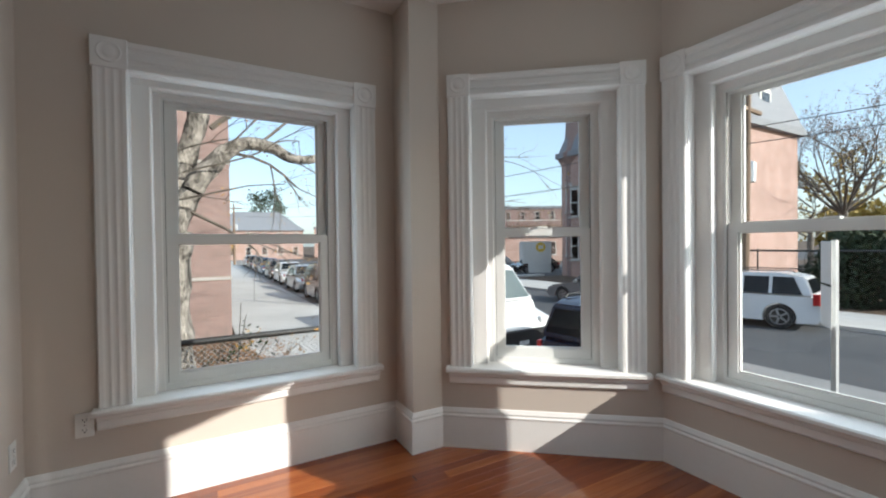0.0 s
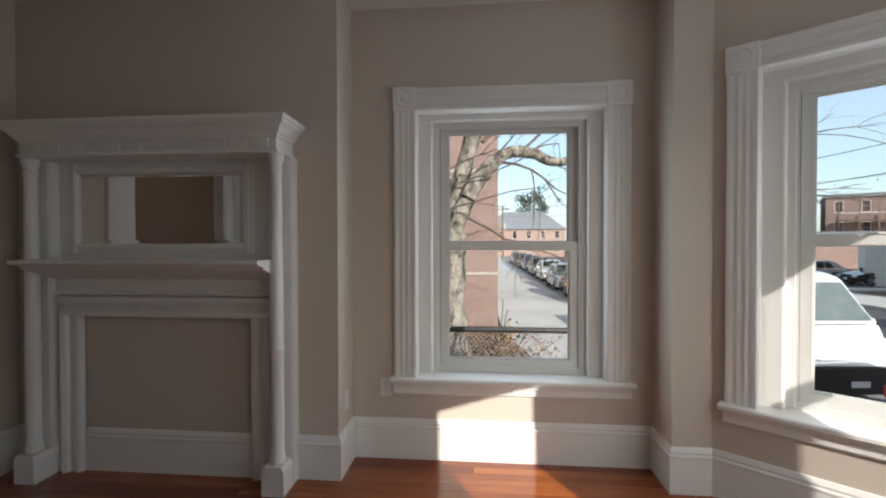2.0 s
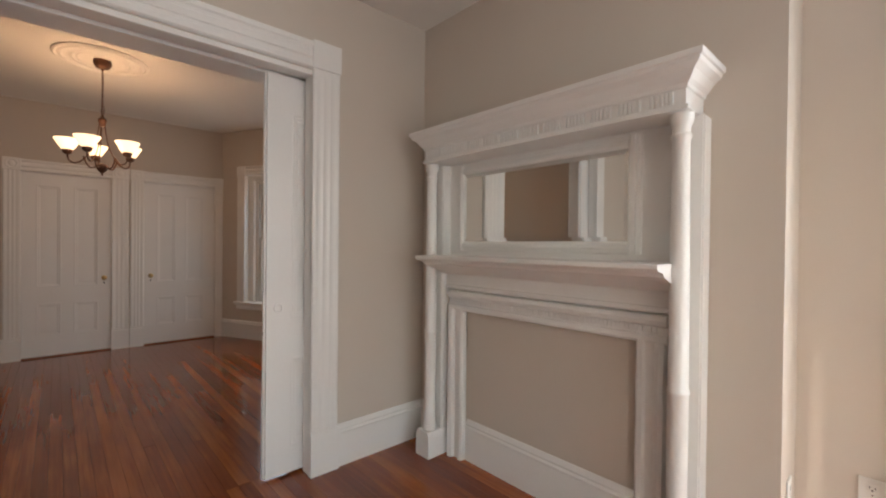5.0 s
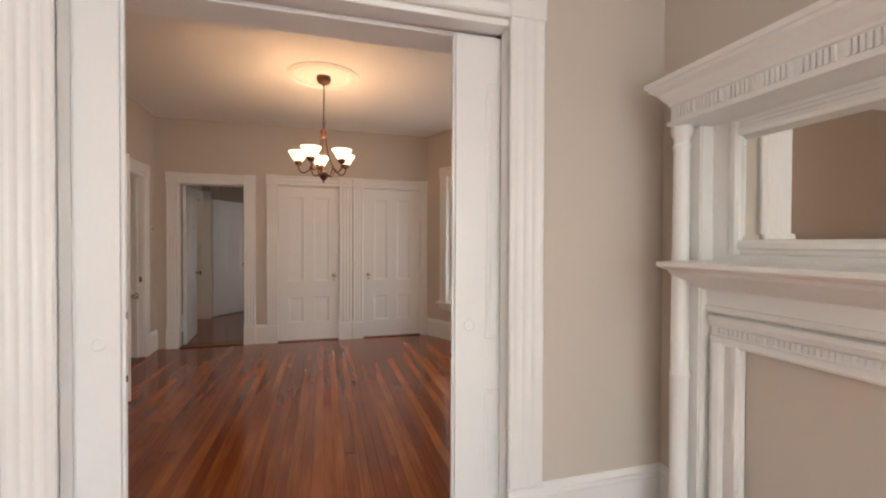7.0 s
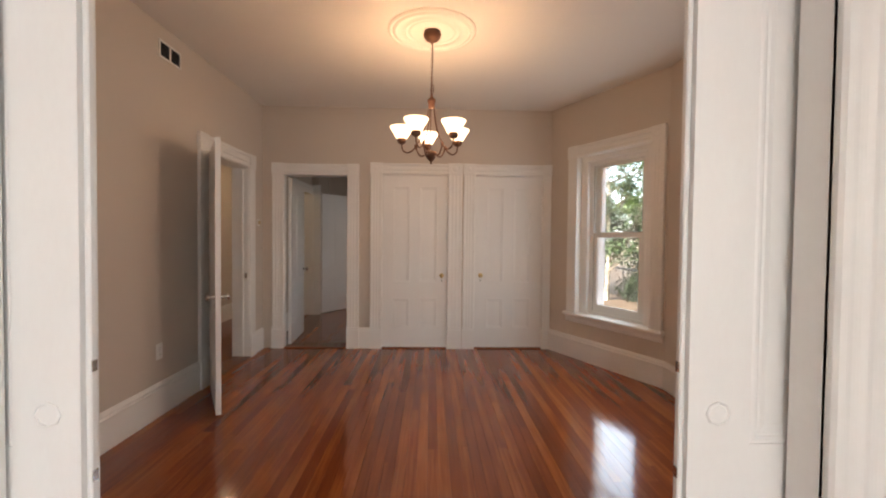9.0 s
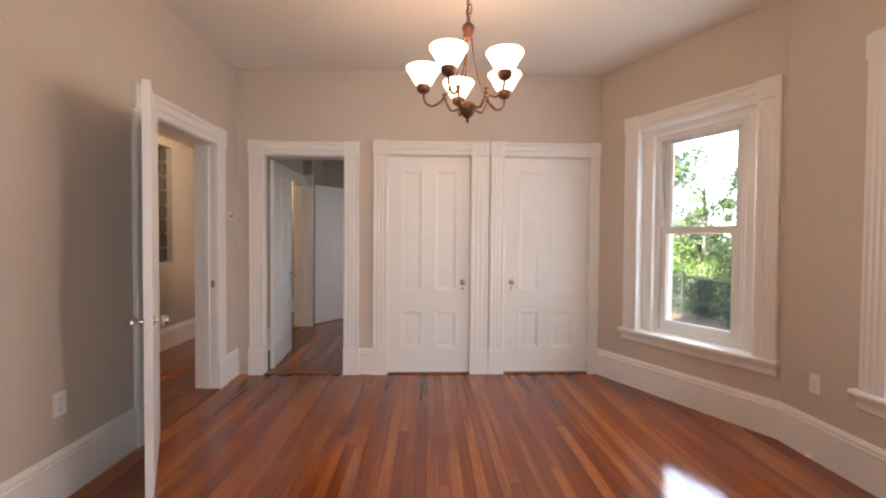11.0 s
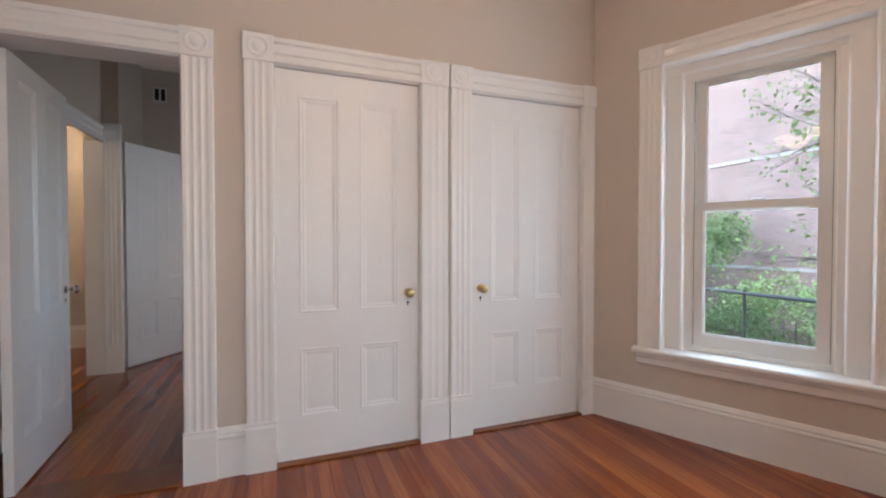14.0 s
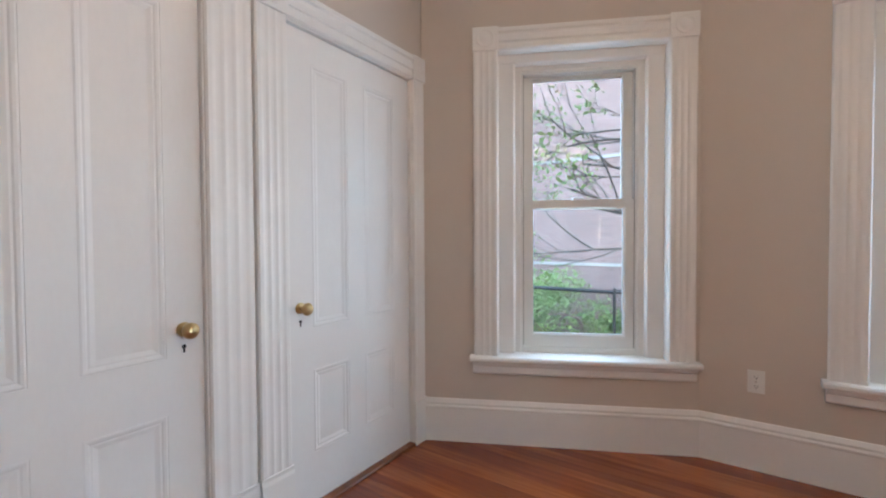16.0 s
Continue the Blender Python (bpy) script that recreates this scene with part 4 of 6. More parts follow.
def vent(m, label, w=0.26, h=0.125):
    v = thing("wall_vent", m, label, "air vent")
    bm = bmesh.new()
    for a, b, c, d in ((-w / 2, w / 2, -h / 2, -h / 2 + 0.012), (-w / 2, w / 2, h / 2 - 0.012, h / 2), (-w / 2, -w / 2 + 0.012, -h / 2 + 0.012, h / 2 - 0.012), (w / 2 - 0.012, w / 2, -h / 2 + 0.012, h / 2 - 0.012), (-0.008, 0.008, -h / 2 + 0.012, h / 2 - 0.012)):
        box(bm, a, b, -0.010, -0.0005, c, d)
    part("frame", bm, PLASTIC, v)
    # dark sheet for the shade of the duct behind the slats
    bm = bmesh.new()
    box(bm, -w / 2 + 0.01, w / 2 - 0.01, -0.002, -0.0008, -h / 2 + 0.01, h / 2 - 0.01)
    part("backing", bm, DARK, v)
    for i in range(8):
        z = -h / 2 + 0.018 + i * (h - 0.036) / 7
        for s in (-1, 1):
            bm = bmesh.new()
            prism(bm, [(-0.002, z), (-0.008, z - 0.006), (-0.009, z - 0.005), (-0.002, z + 0.0015)], (min(s * 0.008, s * (w / 2 - 0.012)), 0, 0), (0, 1, 0), (0, 0, 1), (w / 2 - 0.02, 0, 0))
            part("slat", bm, BLACK, v)
    return v


vent(M_DSOUTH @ pose(2.475, 0, 2.665), "double wall register with dark louvres high on the wall")
vent(frame_at(-10.2, -1.38, 90) @ pose(0, 0, 2.84), "dark wall register high in the back hall", 0.13, 0.16)

# ---- outdoors ----
GZ = -1.38
SOIL = mottled("leaf_strewn_soil", (0.045, 0.028, 0.017), (0.14, 0.09, 0.055), 2.0, 22, 0.95, 0.6, dist=0.04)
ASPHALT = mottled("asphalt", (0.045, 0.047, 0.052), (0.085, 0.087, 0.09), 0.5, 40, 0.85, 0.3, dist=0.01)
CONCRETE = mottled("pale_concrete", (0.40, 0.39, 0.37), (0.55, 0.54, 0.515), 0.6, 30, 0.9, 0.2, dist=0.01)
BARK = mottled("grey_bark", (0.028, 0.024, 0.020), (0.36, 0.325, 0.285), 7, 24, 0.95, 1.0, dist=0.05, stretch=(1, 1, 0.5), span=(0.40, 0.58))
TWIG = mottled("twig_bark", (0.07, 0.058, 0.048), (0.15, 0.128, 0.105), 6, 40, 0.9, 0.2)
LEAF_G = mottled("green_leaves", (0.045, 0.095, 0.022), (0.15, 0.225, 0.055), 2.5, 9, 0.7, 0.0, kind="Generated")
LEAF_P = mottled("pale_green_leaves", (0.12, 0.19, 0.055), (0.28, 0.36, 0.12), 2.5, 9, 0.7, 0.0)
LEAF_Y = mottled("yellow_leaves", (0.26, 0.20, 0.03), (0.45, 0.30, 0.06), 2.5, 9, 0.7, 0.0)
LEAF_O = mottled("orange_leaves", (0.36, 0.17, 0.04), (0.5, 0.32, 0.09), 2.5, 9, 0.7, 0.0)
LEAF_D = mottled("dark_hedge_leaves", (0.012, 0.026, 0.010), (0.035, 0.06, 0.02), 1.5, 9, 0.8, 0.0)
LITTER = mottled("fallen_leaves", (0.13, 0.065, 0.035), (0.46, 0.28, 0.16), 3, 14, 0.9, 0.0)
BRICK = brick_material("red_brick", (0.31, 0.195, 0.172), (0.23, 0.142, 0.126), (0.36, 0.33, 0.31))
BRICK2 = brick_material("pink_brick", (0.48, 0.31, 0.265), (0.40, 0.25, 0.21), (0.46, 0.40, 0.36))
STONE = mottled("grey_stone_trim", (0.30, 0.29, 0.27), (0.42, 0.40, 0.37), 2, 30, 0.85, 0.2)
SLATE = mottled("grey_slate", (0.15, 0.16, 0.18), (0.26, 0.27, 0.29), 3, 20, 0.7, 0.3, stretch=(1, 1, 4))
TRIM = mottled("cream_exterior_trim", (0.55, 0.54, 0.50), (0.66, 0.65, 0.61), 3, 30, 0.6, 0.1)
WOODPOLE = mottled("weathered_pole", (0.13, 0.085, 0.055), (0.24, 0.17, 0.12), 4, 40, 0.9, 0.4, stretch=(1, 1, 0.1))
GALV = mottled("galvanised_steel", (0.45, 0.46, 0.47), (0.58, 0.59, 0.60), 6, 60, 0.45, 0.1, 0.6)
SIGNW = mottled("white_sign_paint", (0.74, 0.74, 0.72), (0.8, 0.8, 0.78), 3, 40, 0.4, 0.02)
DARKGLASS = material("tinted_car_glass", (0.02, 0.025, 0.03), 0.06)
# the sky's reflection is put into this pale glass colour
SKY_LIT_GLASS = mottled("sky_lit_windscreen", (0.18, 0.23, 0.24), (0.3, 0.36, 0.37), 2, 10, 0.08, 0.0)
RUBBER = mottled("tyre_rubber", (0.012, 0.012, 0.012), (0.03, 0.03, 0.03), 8, 60, 0.8, 0.2)
ALLOY = mottled("alloy_rim", (0.42, 0.43, 0.45), (0.55, 0.56, 0.58), 6, 60, 0.3, 0.05, 0.8)
TAIL = material("red_tail_lamp", (0.45, 0.02, 0.02), 0.2)
LAMPGLASS = material("clear_headlamp", (0.75, 0.76, 0.76), 0.1)

ground = slab("ground", [(-900, -900), (900, -900), (900, 900), (-900, 900)], GZ - 0.4, GZ, SOIL)
slab("pavement_side", [(1.95, 7.2), (4.3, 7.2), (4.3, 140), (0.9, 140), (0.9, 12.5)], GZ - 0.2, GZ + 0.03, CONCRETE)
slab("pavement_front", [(2.9, -60), (4.8, -60), (4.8, 7.2), (2.9, 7.2)], GZ - 0.2, GZ + 0.12, CONCRETE)
# asphalt of the near lane, paler than that of the far lane
PALE_ASPHALT = mottled("pale_asphalt", (0.20, 0.20, 0.195), (0.29, 0.285, 0.275), 0.5, 40, 0.9, 0.3, dist=0.01)
slab("road", [(10.2, -90), (16.2, -90), (16.2, 200), (10.2, 200)], GZ - 0.2, GZ + 0.012, ASPHALT)
slab("road_parking_lane", [(4.3, -90), (10.2, -90), (10.2, 200), (4.3, 200)], GZ - 0.2, GZ + 0.012, PALE_ASPHALT)
slab("road_cross", [(16.2, 24.8), (150, 24.8), (150, 40), (16.2, 40)], GZ - 0.2, GZ + 0.011, ASPHALT)
slab("pavement_far", [(16.2, -90), (19.4, -90), (19.4, 24.8), (16.2, 24.8)], GZ - 0.2, GZ + 0.13, CONCRETE)
slab("kerb_island", [(16.2, 24.8), (23.5, 24.8), (23.5, 25.6), (16.2, 25.6)], GZ - 0.2, GZ + 0.15, CONCRETE)


def paint(name, c, rough=0.25, metal=0.0):
    m = mottled(name, tuple(x * 0.94 for x in c), c, 1.0, 30, rough, 0.0, metal)
    m.node_tree.nodes["Principled BSDF"].inputs["Coat Weight"].default_value = 0.6
    return m


CARS = {"white": paint("white_car_paint", (0.72, 0.73, 0.74)), "navy": paint("navy_car_paint", (0.012, 0.018, 0.045)), "black": paint("black_car_paint", (0.012, 0.012, 0.014)),
        "silver": paint("silver_car_paint", (0.42, 0.44, 0.46), 0.3, 0.5), "grey": paint("grey_car_paint", (0.14, 0.15, 0.16)), "brown": paint("brown_car_paint", (0.16, 0.11, 0.085)),
        "blue": paint("blue_car_paint", (0.05, 0.09, 0.17))}


def car(m, colour, label, kind="sedan"):
    """A parked car along local x, its nose at +x, standing on z = 0."""
    spec = {"sedan": (4.5, 1.76, 1.45, 0.86, [(-1.95, 0.90), (-1.35, 1.40), (-0.9, 1.45), (0.25, 1.44), (1.05, 0.95)]),
            "wagon": (4.6, 1.86, 1.66, 0.98, [(-2.15, 1.0), (-1.95, 1.52), (-1.3, 1.64), (0.25, 1.62), (1.1, 1.04)]),
            "suv": (3.95, 1.74, 1.66, 0.98, [(-1.95, 1.0), (-1.82, 1.56), (-1.6, 1.65), (0.2, 1.66), (0.85, 1.05)]),
            "van": (5.2, 1.95, 2.12, 1.14, [(-2.55, 1.15), (-2.5, 2.02), (-2.3, 2.10), (1.05, 2.12), (1.40, 2.02), (2.0, 1.26)])}[kind]
    L, W, H, belt, roof = spec
    body_m = CARS[colour]
    c = thing("van" if kind == "van" else "car", m, label, "van" if kind == "van" else "car", "vehicles parked along the street")
    h, wr = L / 2, (0.36 if kind in ("wagon", "suv", "van") else 0.32)
    ax = (-L * 0.30, L * 0.31)
    # lower body: outline with wheel arches
    top = [(-h, 0.45), (-h + 0.02, belt - 0.05), (-h + 0.10, belt)] + [(roof[-1][0], belt + (0.02 if kind != "van" else 0.1)), (h - 0.55, belt - 0.10), (h - 0.14, belt - 0.22), (h, belt - 0.42), (h, 0.34), (h - 0.08, 0.22)]
    low = []
    for a in (ax[1], ax[0]):
        low += [(a + (wr + 0.05) * math.cos(radians(g)), wr + (wr + 0.05) * math.sin(radians(g))) for g in range(-20, 201, 22)]
    low = [(x, max(z, 0.22)) for x, z in low]
    outline = top + low + [(-h + 0.06, 0.24)]
    bm = bmesh.new()
    prism(bm, outline, (0, -W / 2, 0), (1, 0, 0), (0, 0, 1), (0, W, 0))
    for v in bm.verts:
        if v.co.z > belt - 0.3:
            v.co.y *= 1 - 0.06 * (v.co.z - belt + 0.3) / 0.3
        v.co.y *= 1 - 0.10 * max(0, (abs(v.co.x) - h + 0.5) / 0.5) ** 2
    bmesh.ops.bevel(bm, geom=[e for e in bm.edges if len(e.link_faces) == 2 and e.calc_face_angle(0) > 1.0], offset=0.03, segments=2, affect='EDGES')
    part("body", bm, body_m, c, smooth=True)
    # cabin
    bm = bmesh.new()
    k = len(roof)
    def half_w(z):
        return (W / 2 - 0.07) - 0.20 * (z - belt) / (H - belt) * (0.6 if kind == "van" else 1.0)
    lo = [bm.verts.new((x, -half_w(z), z)) for x, z in roof]
    hi = [bm.verts.new((x, half_w(z), z)) for x, z in roof]
    for i in range(k - 1):
        bm.faces.new((lo[i], lo[i + 1], hi[i + 1], hi[i]))
    bm.faces.new(lo[::-1])
    bm.faces.new(hi)
    bm.faces.new((lo[0], hi[0], hi[-1], lo[-1]))
    bmesh.ops.bevel(bm, geom=bm.edges[:], offset=0.035, segments=2, affect='EDGES')
    part("cabin", bm, body_m, c, smooth=True)
    # glass: windscreen, rear, sides
    def pane(name, quad, mat):
        bm = bmesh.new()
        v = [bm.verts.new(q) for q in quad]
        bm.faces.new(v)
        bmesh.ops.solidify(bm, geom=bm.faces[:], thickness=0.012)
        return part(name, bm, mat, c)
    (xa, za), (xb, zb) = roof[-2], roof[-1]
    f = lambda t: (xa + (xb - xa) * t, za + (zb - za) * t)
    n = Vector((za - zb, 0, xb - xa)).normalized() * 0.012
    (x0, z0), (x1, z1) = f(0.10), f(0.93)
    pane("windscreen", [(x0 + n.x, -half_w(z0) + 0.08, z0 + n.z), (x0 + n.x, half_w(z0) - 0.08, z0 + n.z), (x1 + n.x, half_w(z1) - 0.06, z1 + n.z), (x1 + n.x, -half_w(z1) + 0.06, z1 + n.z)], SKY_LIT_GLASS if kind == "van" else DARKGLASS)
    (xa, za), (xb, zb) = roof[1], roof[0]
    n = Vector((zb - za, 0, xa - xb)).normalized() * 0.012
    (x0, z0), (x1, z1) = (xa + (xb - xa) * 0.12, za + (zb - za) * 0.12), (xa + (xb - xa) * 0.85, za + (zb - za) * 0.85)
    pane("rear_window", [(x0 + n.x, -half_w(z0) + 0.10, z0 + n.z), (x0 + n.x, half_w(z0) - 0.10, z0 + n.z), (x1 + n.x, half_w(z1) - 0.08, z1 + n.z), (x1 + n.x, -half_w(z1) + 0.08, z1 + n.z)], DARKGLASS)
    zt, zb2 = H - 0.13, belt + 0.05
    xs0 = roof[1][0] + 0.16
    xs1 = roof[-2][0] - 0.05
    fx = roof[-1][0] - 0.22
    cuts = [(xs0, xs0 + (xs1 - xs0) * 0.30), (xs0 + (xs1 - xs0) * 0.34, xs0 + (xs1 - xs0) * 0.66), (xs0 + (xs1 - xs0) * 0.70, xs1)]
    if kind == "van":
        cuts = cuts[2:]
    for s in (-1, 1):
        for i, (a, b) in enumerate(cuts):
            last = b == xs1
            first = i == 0 and kind != "van"
            yt, yb = s * (half_w(zt) + 0.006), s * (half_w(zb2) + 0.006)
            pane("side_window", [(a + (0.10 if first else 0), yt, zt), (b, yt, zt), (fx if last else b, yb, zb2), (a - (0.12 if first else 0), yb, zb2)], DARKGLASS)
    for a in ax:
        for s in (-1, 1):
            bm = bmesh.new()
            o = s * (W / 2 - 0.22)
            e = s * 0.21
            lathe(bm, [(wr * 0.62, o), (wr * 0.94, o), (wr, o + e * 0.15), (wr, o + e * 0.85), (wr * 0.93, o + e), (wr * 0.68, o + e), (wr * 0.66, o + e * 0.8)], (a, 0, wr), 'Y', 20)
            wh = part("wheel", bm, RUBBER, c, smooth=True)
            bm = bmesh.new()
            lathe(bm, [(wr * 0.66, o + e * 0.5), (wr * 0.66, o + e * 0.93), (wr * 0.60, o + e * 0.95), (wr * 0.58, o + e * 0.7), (0.02, o + e * 0.72)], (a, 0, wr), 'Y', 20)
            for q in range(5):
                g = 2 * math.pi * q / 5
                d = Vector((math.cos(g), 0, math.sin(g)))
                t = Vector((-math.sin(g), 0, math.cos(g)))
                y0, y1 = sorted((o + e * 0.72, o + e * 0.92))
                pts = [(0.03, -0.03), (wr * 0.62, -0.02), (wr * 0.62, 0.02), (0.03, 0.03)]
                prism(bm, [(u, w_) for u, w_ in pts], (a, y0, wr), d, t, (0, y1 - y0, 0))
            part("rim", bm, ALLOY, wh)
    for s in (-1, 1):
        y = s * (W / 2 - 0.24)
        part("headlight", soft_box(h - 0.16, h - 0.005, y - 0.17, y + 0.17, belt - 0.36, belt - 0.22, 0.03, 2), LAMPGLASS, c)
        tall = 0.32 if kind in ("wagon", "van") else 0.16
        part("tail_lamp", soft_box(-h - 0.008, -h + 0.16, s * (W / 2 - 0.03) - 0.06, s * (W / 2 - 0.03) + 0.02, belt - 0.22, belt - 0.22 + tall, 0.015), TAIL, c)
        part("wing_mirror", soft_box(roof[-1][0] - 0.42, roof[-1][0] - 0.28, s * (W / 2 + 0.10) - 0.09, s * (W / 2 + 0.10) + 0.09, belt + 0.03, belt + 0.17, 0.03, 2), body_m, c)
    part("bumper", soft_box(h - 0.10, h + 0.03, -W / 2 + 0.12, W / 2 - 0.12, 0.28 if kind != "van" else 0.24, 0.50 if kind != "van" else 0.70, 0.03, 2), BLACK if kind == "van" else body_m, c)
    part("grille", soft_box(h - 0.06, h + 0.012, -0.42, 0.42, 0.54, 0.68, 0.015), BLACK, c)
    part("rear_bumper", soft_box(-h - 0.03, -h + 0.1, -W / 2 + 0.10, W / 2 - 0.10, 0.30, 0.52, 0.03, 2), body_m, c)
    if kind in ("suv", "wagon"):
        for s in (-1, 1):
            bm = bmesh.new()
            tube(bm, [(roof[1][0] + 0.25, s * (half_w(H) - 0.06), H + 0.0), (roof[1][0] + 0.32, s * (half_w(H) - 0.06), H + 0.05), (roof[-2][0] - 0.3, s * (half_w(H) - 0.06), H + 0.05), (roof[-2][0] - 0.2, s * (half_w(H) - 0.06), H)], 0.018, 6)
            part("roof_rail", bm, BLACK, c)
        if kind == "suv":
            for i in range(6):
                x = roof[1][0] + 0.4 + i * 0.22
                part("rack_bar", soft_box(x, x + 0.03, -half_w(H) + 0.07, half_w(H) - 0.07, H + 0.035, H + 0.055, 0.006), BLACK, c)
    part("number_plate", soft_box(h + 0.03, h + 0.036, -0.15, 0.15, 0.36, 0.46, 0.002), SIGNW, c)
    return c


def on_ground(x, y, deg=0.0, z=GZ + 0.015):
    return frame_at(x, y, deg, z)


car(on_ground(15.46, 7.23, 101), "white", "white estate car parked at the far kerb", "wagon")
car(on_ground(7.28, 4.85, 8), "navy", "dark navy sport utility car with a roof rack", "suv")
car(on_ground(6.1, 9.65, -86), "white", "white panel van parked facing the house", "van")
car(on_ground(26.0, 28.9, 175), "black", "black saloon car parked by the corner building")
car(on_ground(23.6, 32.2, 170), "silver", "pale silver saloon car by the corner building")
car(on_ground(15.0, 12.2, 101), "grey", "grey car at the far kerb of the street")
for i, (col, yy) in enumerate((("brown", 20.5), ("silver", 26.0), ("white", 31.5), ("brown", 37.0), ("blue", 42.6), ("grey", 48.2), ("black", 54.0), ("silver", 60))):
    car(on_ground(5.4 + 0.02 * i, yy, -90), col, col + " saloon car in the row parked along the side street", "suv" if i == 0 else "sedan")


# ---- trees ----
def grow(bm, bl, rnd, p, d, length, radius, depth, leaves, leaf, droop=0.0, spread=0.6):
    pts = [p]
    steps = 4
    q = p.copy()
    dd = d.normalized()
    for i in range(steps):
        dd = (dd + Vector((rnd.uniform(-1, 1), rnd.uniform(-1, 1), rnd.uniform(-0.6, 0.8))) * 0.20 + Vector((0, 0, -droop))).normalized()
        q = q + dd * (length / steps)
        pts.append(q.copy())
    tube(bm, pts, radius, 8 if radius > 0.05 else (5 if radius > 0.015 else 4), radius * 0.6)
    if depth == 0:
        for i in range(leaves):
            c = pts[rnd.randint(1, steps)] + Vector([rnd.gauss(0, leaf * 2.2) for _ in range(3)])
            a = Vector([rnd.uniform(-1, 1) for _ in range(3)]).normalized()
            b = a.cross(Vector([rnd.uniform(-1, 1) for _ in range(3)])).normalized()
            s = leaf * rnd.uniform(0.6, 1.3)
            vs = [bl.verts.new(c + a * s), bl.verts.new(c + b * s * 0.5 + a * 0.3 * s), bl.verts.new(c - a * s), bl.verts.new(c - b * s * 0.5 + a * 0.3 * s)]
            bl.faces.new(vs)
        return
    for i in range(rnd.choice((2, 3, 3))):
        at = pts[rnd.randint(2, steps)]
        nd_ = (dd + Vector((rnd.uniform(-1, 1), rnd.uniform(-1, 1), rnd.uniform(-0.5, 0.9))) * spread).normalized()
        grow(bm, bl, rnd, at, nd_, length * rnd.uniform(0.55, 0.8), radius * rnd.uniform(0.42, 0.6), depth - 1, leaves, leaf, droop, spread)


def tree(name, m, label, trunk, limbs, depth, leaves, leaf, mat_leaf, seed, droop=0.0, bark=None, spread=0.6, extra=()):
    """trunk: (points, radius, end radius); limbs: (start, direction, length, radius)."""
    t = thing(name, m, label, "tree")
    rnd = random.Random(seed)
    bm, bt, bl = bmesh.new(), bmesh.new(), bmesh.new()
    tube(bm, curve_points(trunk[0], 10), trunk[1], 16, trunk[2])
    for pts, r0, r1 in extra:
        tube(bm, curve_points(pts, 14), r0, 14, r1)
    for v in bm.verts:
        v.co += Vector((noise.noise(v.co * 2.3), noise.noise(v.co * 2.3 + Vector((9, 4, 1))), 0)) * (0.22 * trunk[1]) + Vector((noise.noise(v.co * 9), noise.noise(v.co * 9 + Vector((3, 8, 2))), 0)) * (0.10 * trunk[1])
    for p, d, ln, r in limbs:
        grow(bt, bl, rnd, Vector(p), Vector(d), ln, r, depth, leaves, leaf, droop, spread)
    part("trunk", bm, bark or BARK, t, smooth=True)
    part("limbs", bt, TWIG if bark is None else bark, t)
    if len(bl.verts):
        o = part("crown", bl, mat_leaf, t)
        o["kind"] = "stuff"
    else:
        bl.free()
    return t


# big forked street tree by the garden fence
tree("tree", frame_at(-0.36, 7.6, 0, GZ), "large grey-barked bare tree forking by the fence",
     ([(0, 0, -0.1), (0.02, 0, 0.8), (0.0, 0.05, 2.0), (0.08, 0, 2.9)], 0.30, 0.26),
     [((1.9, 0.1, 4.25), (0.9, 0.2, -0.05), 1.2, 0.022), ((0.9, 0, 4.2), (0.9, 0.1, -0.1), 1.3, 0.03), ((1.7, 0.1, 4.3), (0.7, 0.2, -0.3), 0.9, 0.015), ((1.4, 0.1, 4.38), (0.7, 0.2, 0.4), 1.0, 0.018),
      ((0.3, -0.1, 3.2), (0.6, -0.2, -0.35), 1.1, 0.03), ((0.6, 0.1, 4.6), (0.5, 0, 0.6), 2.0, 0.05), ((-0.2, 0, 4.6), (-0.4, 0.2, 0.8), 2.4, 0.06), ((1.2, 0, 4.3), (0.5, 0.3, 0.5), 1.8, 0.03), ((-0.1, -0.3, 3.3), (0.6, -0.4, 0.1), 1.1, 0.02), ((0.2, -0.2, 3.8), (0.8, -0.2, 0.2), 1.3, 0.02), ((-0.2, -0.2, 3.9), (0.6, -0.3, 0.5), 1.2, 0.018), ((0.8, -0.1, 4.2), (0.6, -0.2, 0.7), 1.0, 0.018)],
     3, 2, 0.022, LEAF_O, 5, 0.06, None, 0.7,
     [([(0.0, 0, 2.6), (-0.16, 0.1, 3.3), (-0.22, 0.1, 4.4), (-0.3, 0.1, 6.5)], 0.23, 0.14), ([(0.05, 0, 2.6), (0.1, 0.1, 3.5), (0.38, 0.15, 4.6), (0.6, 0.2, 6.5)], 0.20, 0.12),
      ([(0.05, -0.02, 2.8), (0.30, -0.05, 3.5), (0.66, 0, 4.05), (1.1, 0.02, 4.38), (1.55, 0.05, 4.34), (2.05, 0.1, 4.2), (2.9, 0.2, 4.45)], 0.17, 0.06)])
# thin twigs with last leaves by the fence
tree("shrub", frame_at(0.75, 6.2, 0, GZ), "sparse autumn shrub with a few brown leaves at the fence", ([(0, 0, 0), (0.05, 0, 0.5), (0.1, 0, 0.8)], 0.012, 0.008),
     [((0.1, 0, 0.7), (0.5, 0, 0.8), 0.5, 0.006), ((0.1, 0, 0.7), (-0.3, 0, 0.8), 0.5, 0.006), ((0.05, 0, 0.5), (0.9, 0.1, 0.6), 0.5, 0.006)], 2, 3, 0.03, LEAF_O, 8)
